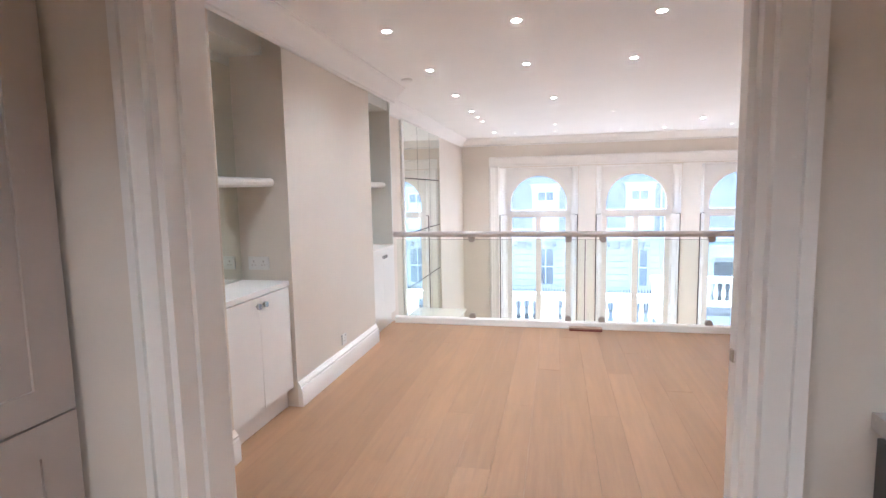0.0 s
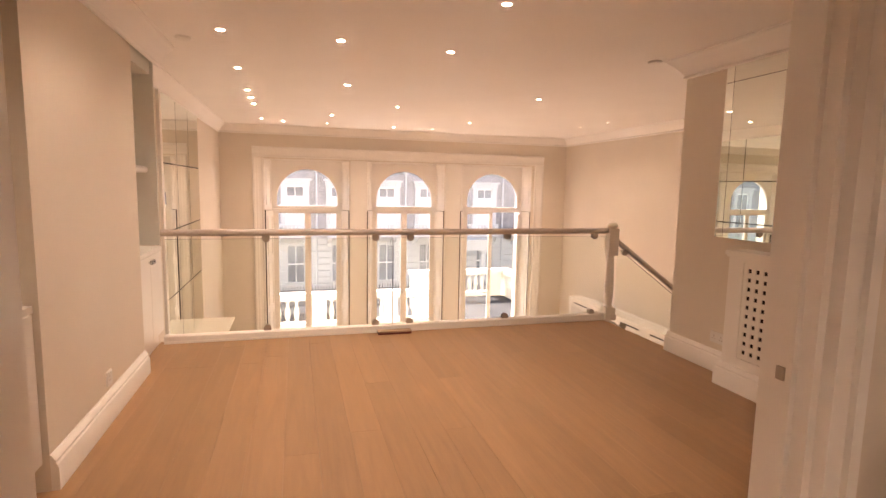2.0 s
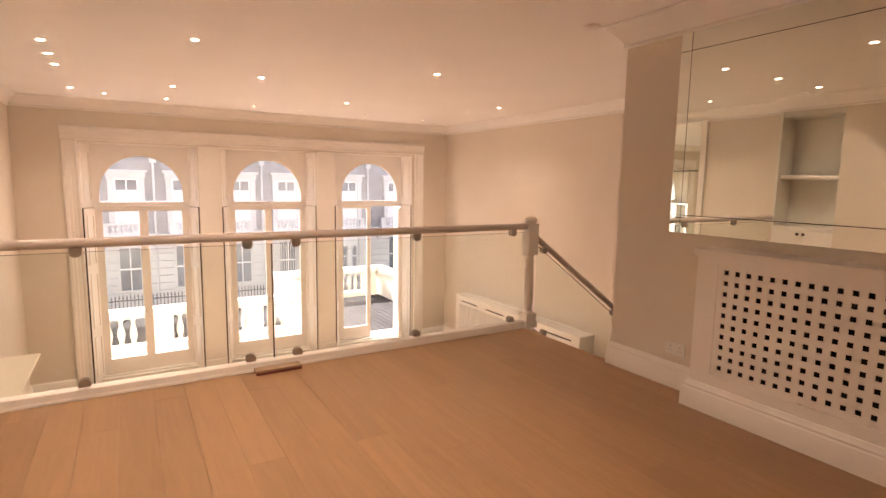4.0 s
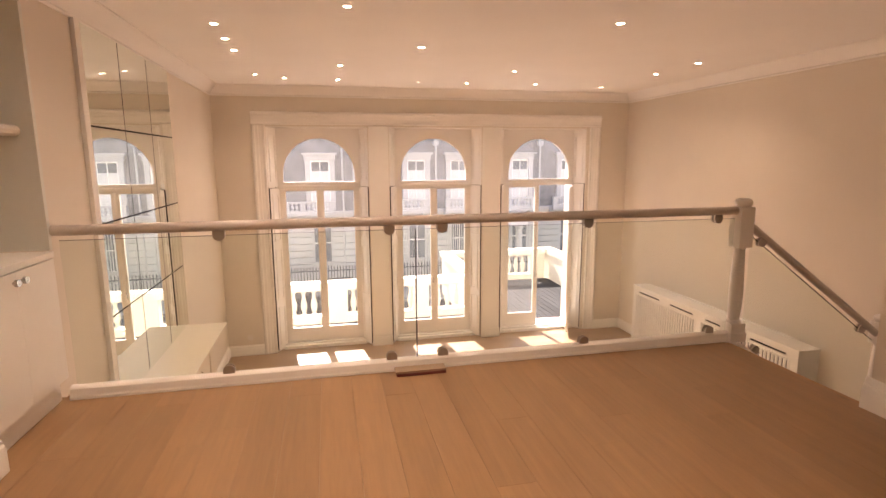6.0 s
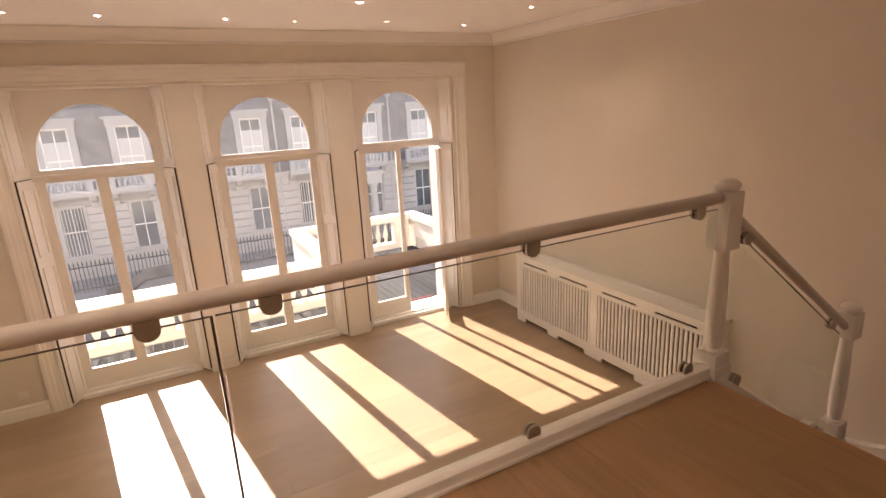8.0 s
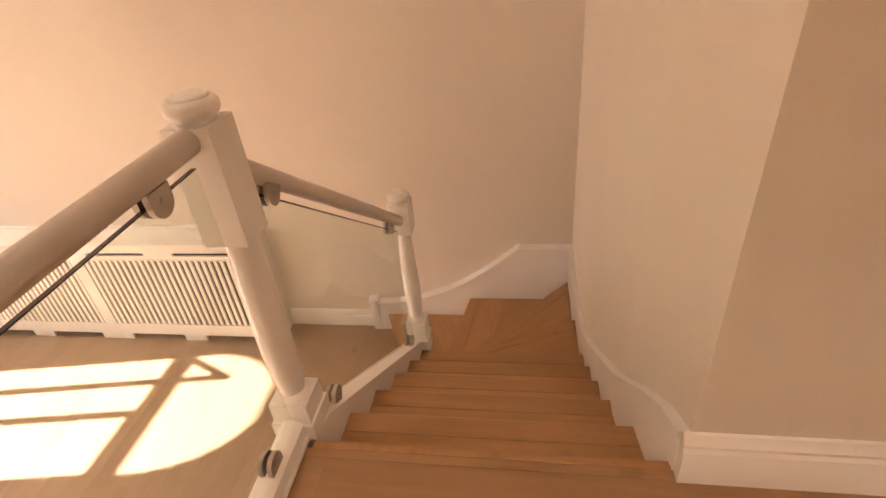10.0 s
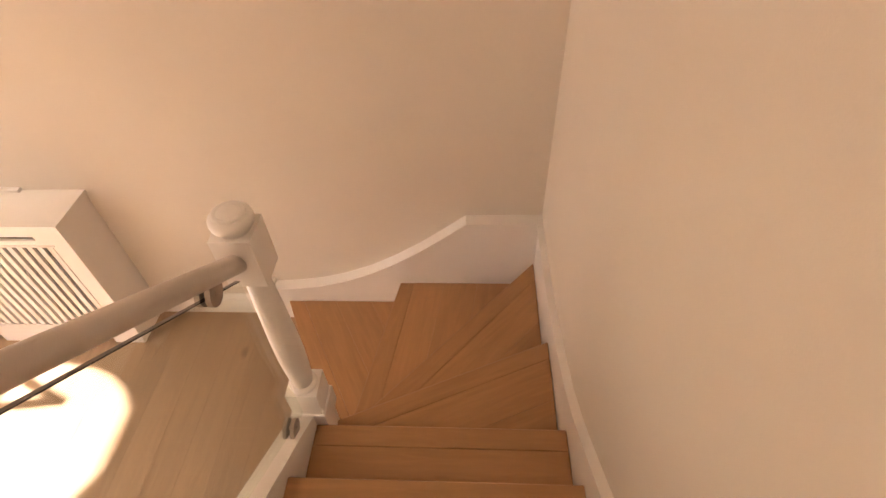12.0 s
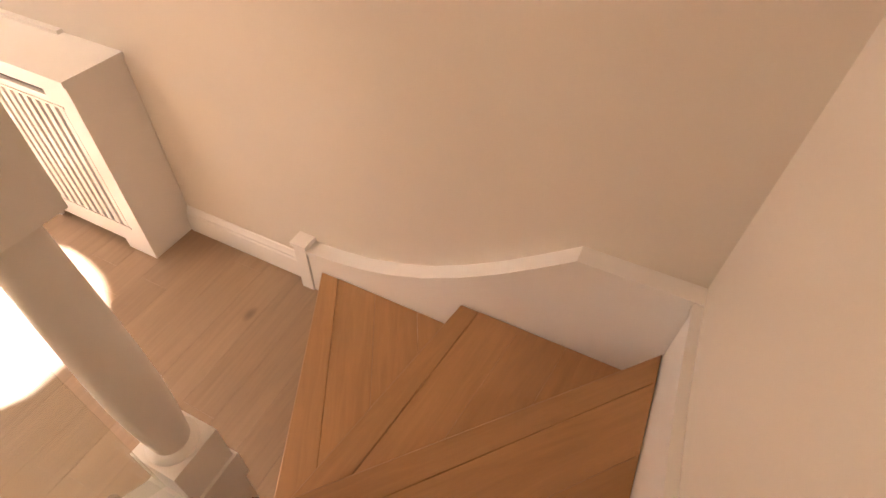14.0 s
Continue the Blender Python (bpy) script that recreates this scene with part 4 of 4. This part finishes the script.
# ---- kitchen edge ----
tall = thing("tall_cupboard", "tall taupe shaker kitchen cupboard beside the doorway", "cupboard")
part("carcass", boxes((-0.2, 0.335, -6.2, -4.262, 0.0, 2.40)), KITCHEN, tall)
for za, zb in ((0.10, 0.812), (0.818, 2.38)):
    d = part("cupboard_door", boxes((0.336, 0.352, -4.90, -4.265, za, zb)), KITCHEN, tall)
    part("door_frame", boxes((0.352, 0.360, -4.90, -4.81, za, zb), (0.352, 0.360, -4.38, -4.265, za, zb), (0.352, 0.360, -4.81, -4.38, za, za + 0.09), (0.352, 0.360, -4.81, -4.38, zb - 0.09, zb), bevel=0.002), KITCHEN, d)
    d = part("cupboard_door", boxes((0.336, 0.352, -5.52, -4.905, za, zb)), KITCHEN, tall)
unit = thing("kitchen_unit", "dark built-in oven under a pale stone worktop", "kitchen unit")
part("carcass", boxes((2.43, 4.25, -4.75, -4.152, 0.0, 0.86)), KITCHEN, unit)
part("oven_door", boxes((2.47, 3.06, -4.772, -4.751, 0.12, 0.84), bevel=0.004), STEEL, unit, "black glass oven door")
part("oven_side", boxes((2.415, 2.429, -4.75, -4.152, 0.10, 0.84)), STEEL, unit)
tagged(part("worktop", boxes((2.40, 4.25, -4.78, -4.152, 0.862, 0.90), bevel=0.004), STONE_TOP), "pale stone kitchen worktop", "worktop")
hob = thing("gas_hob", "black gas hob with iron pan supports", "hob")
part("plate", boxes((2.42, 3.0, -4.70, -4.22, 0.9005, 0.915), bevel=0.003), STEEL, hob)
for x in (2.57, 2.86):
    bm = boxes((x - 0.12, x + 0.12, -4.47, -4.455, 0.94, 0.955), (x - 0.0075, x + 0.0075, -4.66, -4.26, 0.94, 0.955), (x - 0.12, x - 0.108, -4.66, -4.26, 0.915, 0.955), (x + 0.108, x + 0.12, -4.66, -4.26, 0.915, 0.955))
    part("pan_support", bm, IRON, hob)

# ---- ceiling fittings ----
dl = None
for x, y in SPOTS:
    if dl is None:
        dl = thing("downlight", "small round recessed ceiling downlight, switched on; those in the kitchen are unseen additions", "downlight", "ceiling downlights", at=(x, y, CEIL))
        bm = bmesh.new()
        seg = 24
        prof = [(0.024, 0.034), (0.0285, 0.0), (0.030, -0.003), (0.038, -0.004), (0.041, -0.002), (0.041, -0.0003)]
        rings = [[bm.verts.new((r * math.cos(2 * math.pi * k / seg), r * math.sin(2 * math.pi * k / seg), z)) for k in range(seg)] for r, z in prof]
        for a, b in zip(rings, rings[1:]):
            for k in range(seg):
                bm.faces.new((a[k], a[(k + 1) % seg], b[(k + 1) % seg], b[k]))
        part("trim_ring", bm, WHITE, dl, smooth=True)
        bm = bmesh.new()
        lathe(bm, [(0.0245, 0.035), (0.023, 0.029), (0.014, 0.026)], seg=20)
        part("lamp", bm, LAMP, dl, "glowing lamp")
    else:
        copy_thing(dl, pose(x, y, CEIL))
for x, y, lab in ((0.30, -0.45, "white smoke alarm on the ceiling by the niche"), (4.05, -1.0, "white smoke alarm on the ceiling by the pier")):
    sm = thing("smoke_alarm", lab, "smoke alarm", at=(x, y, CEIL))
    bm = bmesh.new()
    lathe(bm, [(0.03, -0.022), (0.050, -0.020), (0.057, -0.013), (0.058, -0.005), (0.055, 0.0)], seg=28)
    part("body", bm, PLASTIC, sm, smooth=True)

# ---- outside: balcony, street, terrace opposite ----
STREET = -5.5
structure("ground", boxes((-400, 400, 6.32, 600, STREET - 0.6, STREET - 0.15)), ASPHALT, "asphalt ground running to the horizon", "ground")
structure("road", boxes((-60, 70, 12.0, 22.0, STREET - 0.149, STREET - 0.12)), ASPHALT, "grey asphalt street between terraces", "road")
structure("pavement", boxes((-60, 70, 22.0, 27.0, STREET - 0.149, STREET)), PAVING, "pale stone pavement opposite with a real kerb", "pavement")
structure("pavement_near", boxes((-60, 70, 6.32, 12.0, STREET - 0.149, STREET)), PAVING, "pale stone pavement below the balcony", "pavement")
structure("facade_own", boxes((-12, 0.40, 6.301, 6.36, STREET, 8), (6.22, 16, 6.301, 6.36, STREET, 8), (0.40, 6.22, 6.301, 6.36, 1.95, 8), (0.40, 6.22, 6.301, 6.36, STREET, LOW - 0.02), (2.285, 2.355, 6.301, 6.36, LOW, 1.95), (4.255, 4.325, 6.301, 6.36, LOW, 1.95)), STUCCO, "cream stucco outer face of the house", "facade")

balc = thing("balcony", "stone balcony with dark deck and baluster parapet", "balcony", kind="structure")
DZ = LOW - 0.06
part("slab", boxes((-6.0, 12.0, 6.36, 7.75, DZ - 0.35, DZ - 0.03), (4.45, 7.6, 7.75, 10.6, DZ - 0.35, DZ - 0.03)), STUCCO, balc)
me = mesh_of("deck_board", boxes((-0.069, 0.069, 0, 1.0, -0.028, 0), bevel=0.003), DECK)
x = -3.0
while x < 9.0:
    y_end = 10.25 if 4.6 < x < 7.35 else 7.35
    d = new("deck_board", me)
    d.parent = balc
    d.location, d.scale = (x, 6.365, DZ), (1, y_end - 6.365, 1)
    x += 0.145
PROF = [(0.062, 0.0), (0.062, 0.03), (0.040, 0.045), (0.034, 0.07), (0.056, 0.14), (0.066, 0.20), (0.060, 0.26), (0.038, 0.34), (0.030, 0.40), (0.034, 0.43), (0.052, 0.445), (0.055, 0.47), (0.055, 0.49)]
bm = bmesh.new()
lathe(bm, PROF, seg=12)
bal_mesh = mesh_of("baluster", bm, STUCCO, smooth=True)


def parapet(x0, x1, y, along="x", piers=()):
    """Plinth, coping, turned balusters and solid piers."""
    w = 0.11
    R = (lambda a, b, c, d: (a, b, y - c, y + c, *d)) if along == "x" else (lambda a, b, c, d: (y - c, y + c, a, b, *d))
    part("parapet_plinth", boxes(R(x0, x1, w, (DZ - 0.02, DZ + 0.13))), STUCCO, balc)
    part("parapet_coping", boxes(R(x0 - 0.02, x1 + 0.02, w + 0.035, (DZ + 0.70, DZ + 0.83)), R(x0, x1, w + 0.015, (DZ + 0.67, DZ + 0.70)), bevel=0.012), STUCCO, balc)
    for a, b in piers:
        part("parapet_pier", boxes(R(a, b, w * 0.9, (DZ + 0.13, DZ + 0.67))), STUCCO, balc)
    t = x0 + 0.10
    while t < x1 - 0.05:
        if not any(a - 0.04 < t < b + 0.04 for a, b in piers):
            o = new("baluster", bal_mesh)
            o.parent = balc
            o.location = (t, y, DZ + 0.125) if along == "x" else (y, t, DZ + 0.125)
            o.scale = (1, 1, 1.12)
        t += 0.20


parapet(-4.0, 4.45, 7.55, "x", ((-3.2, -2.6), (-0.95, -0.35), (1.33, 1.78), (3.15, 3.48), (4.30, 4.45)))
parapet(4.6, 7.3, 10.40, "x", ((4.6, 4.75), (6.9, 7.3)))
part("side_parapet", boxes((4.42, 4.60, 7.66, 10.5, DZ - 0.02, DZ + 0.70), (4.38, 4.64, 7.62, 10.54, DZ + 0.70, DZ + 0.83), bevel=0.01), STUCCO, balc)
part("side_parapet", boxes((7.36, 7.54, 7.4, 10.5, DZ - 0.02, DZ + 0.70), (7.32, 7.58, 7.4, 10.54, DZ + 0.70, DZ + 0.83), bevel=0.01), STUCCO, balc)
tagged(part("red_cord_strip", boxes((5.55, 6.05, 6.62, 6.66, DZ + 0.001, DZ + 0.03), bevel=0.004), MAROON), "dark red batten lying on the deck", "batten")

# opposite terrace
FY = 27.0
house = thing("terrace_house", "stucco and brick terrace across the street with balconies", "house")
part("brick_wall", boxes((-26, 36, FY, FY + 0.5, -1.6, 9.5)), BRICK_FAR, house, "grey stock brick upper wall")
storey = part("ground_storey", boxes((-26, 36, FY - 0.08, FY + 0.5, STREET, -1.6)), STUCCO_FAR, house, "banded stucco ground storey")
PARTY = [-10.0, -4.0, 2.3, 7.6, 13.95, 20.0]
for x in PARTY:
    bm = bmesh.new()
    tube(bm, (x, FY - 0.2, STREET), (x, FY - 0.2, 8.2), 0.055, 8)
    box(bm, x - 0.16, x + 0.16, FY - 0.3, FY - 0.05, 2.1, 2.4)
    part("downpipe", bm, STUCCO_FAR, house)
part("string_course", boxes((-26, 36, FY - 0.40, FY + 0.1, -1.66, -1.50), (-26, 36, FY - 0.24, FY + 0.1, -1.80, -1.66)), STUCCO_FAR, house)
part("cornice", boxes((-26, 36, FY - 0.6, FY + 0.1, 8.6, 9.2), (-26, 36, FY - 0.4, FY + 0.1, 8.2, 8.6)), STUCCO_FAR, house)
WX_FAR = [-17.6, -14.9, -12.2, -8.6, -5.6, -1.70, 1.10, 3.65, 6.47, 9.0, 12.75, 15.9, 18.5, 21.4, 24.1, 26.8]
z = STREET + 0.32
while z < -1.9:
    cuts = [-26.0]
    for x in WX_FAR:
        if -15 < x < 22 and z + 0.34 > -4.47 and z < -2.06:
            cuts += [x - 0.58, x + 0.58]
    cuts.append(36.0)
    for c in range(0, len(cuts), 2):
        part("stucco_band", boxes((cuts[c], cuts[c + 1], FY - 0.21, FY - 0.08, z, z + 0.325)), STUCCO_FAR, storey)
    z += 0.385


def far_window(x, z0, z1, w):
    wn_ = part("window", boxes((x - w / 2 - 0.27, x - w / 2, FY - 0.16, FY, z0, z1 + 0.05), (x + w / 2, x + w / 2 + 0.27, FY - 0.16, FY, z0, z1 + 0.05), (x - w / 2 - 0.32, x + w / 2 + 0.32, FY - 0.2, FY, z1 + 0.05, z1 + 0.35), (x - w / 2 - 0.42, x + w / 2 + 0.42, FY - 0.32, FY, z1 + 0.35, z1 + 0.47)), STUCCO_FAR, house)
    part("sash", boxes((x - w / 2, x - w / 2 + 0.07, FY - 0.06, FY - 0.01, z0, z1 + 0.05), (x + w / 2 - 0.07, x + w / 2, FY - 0.06, FY - 0.01, z0, z1 + 0.05), (x - w / 2, x + w / 2, FY - 0.06, FY - 0.01, (z0 + z1) / 2 - 0.04, (z0 + z1) / 2 + 0.04), (x - w / 2, x + w / 2, FY - 0.06, FY - 0.01, z1 - 0.03, z1 + 0.05), (x - w / 2, x + w / 2, FY - 0.06, FY - 0.01, z0, z0 + 0.1), (x - 0.02, x + 0.02, FY - 0.05, FY - 0.01, z0, z1)), WHITE, wn_)
    part("pane", boxes((x - w / 2, x + w / 2, FY - 0.02, FY - 0.005, z0, z1 + 0.05)), FAR_GLASS, wn_)


def low_window(x, z0, z1, w):
    y = FY - 0.085
    wn_ = part("window", boxes((x - w / 2 - 0.12, x - w / 2, y - 0.08, y, z0, z1), (x + w / 2, x + w / 2 + 0.12, y - 0.08, y, z0, z1), (x - w / 2 - 0.12, x + w / 2 + 0.12, y - 0.1, y, z1, z1 + 0.14), (x - w / 2 - 0.2, x + w / 2 + 0.2, y - 0.16, y, z0 - 0.12, z0)), STUCCO_FAR, house)
    part("sash", boxes((x - w / 2, x + w / 2, y - 0.05, y - 0.02, (z0 + z1) / 2 - 0.03, (z0 + z1) / 2 + 0.03), (x - 0.02, x + 0.02, y - 0.05, y - 0.02, z0, z1)), WHITE, wn_)
    part("pane", boxes((x - w / 2, x + w / 2, y - 0.03, y - 0.005, z0, z1)), FAR_GLASS, wn_)


bm = bmesh.new()
lathe(bm, [(r * 1.2, z * 0.8) for r, z in PROF], seg=8)
far_bal = mesh_of("balcony_baluster", bm, STUCCO_FAR, smooth=True)
BLIND = mat("white window blind", (0.62, 0.61, 0.58), 0.8, scale=5, vary=0.05)
for i, x in enumerate(WX_FAR):
    far_window(x, -1.45, 1.25, 1.05)
    far_window(x, 3.2, 5.6, 1.05)
    if -15 < x < 22:
        part("blind", boxes((x - 0.45, x + 0.45, FY - 0.028, FY - 0.0205, -1.4, 0.72)), BLIND, house, "white net blind in the lower sash")
        low_window(x, -4.35, -2.2, 0.9)
        if i % 4 == 1:
            bars = bmesh.new()
            for k in range(7):
                tube(bars, (x - 0.39 + 0.13 * k, FY - 0.215, -4.35), (x - 0.39 + 0.13 * k, FY - 0.215, -2.2), 0.014, 6)
            part("window_bars", bars, WHITE, house, "white painted security bars")
for a, b in ((-9.4, -4.6), (-3.3, 1.74), (2.9, 6.95), (8.02, 13.42), (14.58, 19.5)):
    posts = [a + 0.13] + [x + d for x in WX_FAR for d in (-0.98, 0.98) if a + 0.5 < x + d < b - 0.5] + [b - 0.13]
    rows = [(a, b, FY - 0.95, FY - 0.08, -1.66, -1.50), (a - 0.03, b + 0.03, FY - 0.99, FY - 0.08, -1.54, -1.49), (a, b, FY - 0.93, FY - 0.73, -0.99, -0.89), (a, b, FY - 0.90, FY - 0.76, -1.49, -1.38)]
    for x in posts:
        rows.append((x - 0.13, x + 0.13, FY - 0.92, FY - 0.74, -1.49, -0.99))
    b_ob = part("balcony", boxes(*rows), STUCCO_FAR, house)
    for x in posts:
        bm = bmesh.new()
        prism(bm, [(FY - 0.08, -2.30), (FY - 0.28, -2.22), (FY - 0.34, -2.02), (FY - 0.62, -1.88), (FY - 0.72, -1.66), (FY - 0.08, -1.66)], "x", x - 0.13, x + 0.13)
        part("bracket", bm, STUCCO_FAR, b_ob)
    x = a + 0.36
    while x < b - 0.3:
        if min(abs(x - p) for p in posts) > 0.2:
            o = new("balcony_baluster", far_bal)
            o.parent = b_ob
            o.location = (x, FY - 0.83, -1.38)
        x += 0.21
# porches with columns
for x in (-5.6, 10.9):
    p = part("porch", boxes((x - 1.5, x + 1.5, FY - 2.4, FY - 0.1, -2.35, -1.75), (x - 1.6, x + 1.6, FY - 2.5, FY - 0.1, -1.85, -1.70)), STUCCO_FAR, house)
    part("front_door", boxes((x - 0.6, x + 0.6, FY - 0.3, FY - 0.212, STREET, -2.9)), IRON, p)
    for s in (-1.1, 1.1):
        bm = bmesh.new()
        lathe(bm, [(0.26, 0), (0.26, 0.12), (0.21, 0.18), (0.2, 1.2), (0.175, 2.9), (0.22, 2.96), (0.25, 3.05), (0.25, 3.151)], (x + s, FY - 2.1, STREET), 16)
        part("column", bm, STUCCO_FAR, p, smooth=True)
fence = thing("area_railings", "black iron spiked railings along the opposite pavement", "railings")
bm = bmesh.new()
box(bm, -20, 30, 24.48, 24.53, STREET + 1.08, STREET + 1.13)
box(bm, -20, 30, 24.48, 24.53, STREET + 0.12, STREET + 0.17)
part("rails", bm, IRON, fence)
bm = bmesh.new()
lathe(bm, [(0.018, 0), (0.018, 1.18), (0.036, 1.22), (0.028, 1.27), (0.004, 1.38)], seg=6)
spike = mesh_of("railing_bar", bm, IRON)
for i in range(280):
    o = new("railing_bar", spike)
    o.parent = fence
    o.location = (-19.9 + 0.155 * i, 24.505, STREET)


def parked_car(x, y, label):
    c = thing("parked_car", label, "car", "parked cars", at=(x, y, STREET - 0.12))
    bm = bmesh.new()
    side = [(-2.15, 0.30), (-2.2, 0.62), (-2.05, 0.86), (-1.35, 0.98), (-0.70, 1.42), (0.75, 1.45), (1.55, 1.02), (2.1, 0.95), (2.2, 0.6), (2.15, 0.30)]
    prism(bm, side, "y", -0.86, 0.86)
    soften(bm, 0.10, 3, 12)
    part("body", bm, CARPAINT, c, smooth=True)
    bm = bmesh.new()
    prism(bm, [(-1.18, 1.0), (-0.66, 1.35), (0.70, 1.38), (1.36, 1.03)], "y", -0.865, 0.865)
    part("side_glass", bm, FAR_GLASS, c)
    for wx in (-1.35, 1.35):
        for wy in (-0.78, 0.62):
            bm = bmesh.new()
            tube(bm, (wx, wy, 0.33), (wx, wy + 0.2, 0.33), 0.33, 20)
            w = part("wheel", bm, TYRE, c)
            bm = bmesh.new()
            tube(bm, (wx, wy - 0.005, 0.33), (wx, wy + 0.205, 0.33), 0.2, 16)
            part("rim", bm, STEEL, w)
    return c


parked_car(1.6, 20.9, "black hatchback parked by the opposite kerb")
parked_car(-4.4, 20.9, "black car parked further along the kerb")
parked_car(12.4, 20.9, "dark car parked opposite the porch")

# ---- floorboards, last ----
rng = random.Random(4)


def planks(parent, x0, x1, y0, y1, z, along, width, material, avoid=None):
    me = mesh_of("plank", boxes((0, 1, 0, 1, -0.0139, 0)), material)
    u0, u1, v0, v1 = (y0, y1, x0, x1) if along == "y" else (x0, x1, y0, y1)
    v = v0
    while v < v1 - 0.01:
        w = min(width, v1 - v)
        u = u0 - rng.uniform(0, 1.6)
        while u < u1 - 0.01:
            length = rng.uniform(1.7, 2.9)
            a, b = max(u, u0), min(u + length, u1)
            if b - a > 0.02:
                o = new("plank", me)
                o.parent = parent
                g = 0.0005
                if along == "y":
                    o.location, o.scale = (v + g, a + g, z - rng.uniform(0, 0.0006)), (w - 2 * g, b - a - 2 * g, 1)
                else:
                    o.location, o.scale = (a + g, v + g, z - rng.uniform(0, 0.0006)), (b - a - 2 * g, w - 2 * g, 1)
            u += length
        v += width


planks(floor_up, -0.04, 4.2625, YBACK, -0.001, 0.0, "y", 0.178, OAK_Y)
planks(floor_low, XL, XR, 0.0, YW + 0.25, LOW, "x", 0.178, OAK_X)
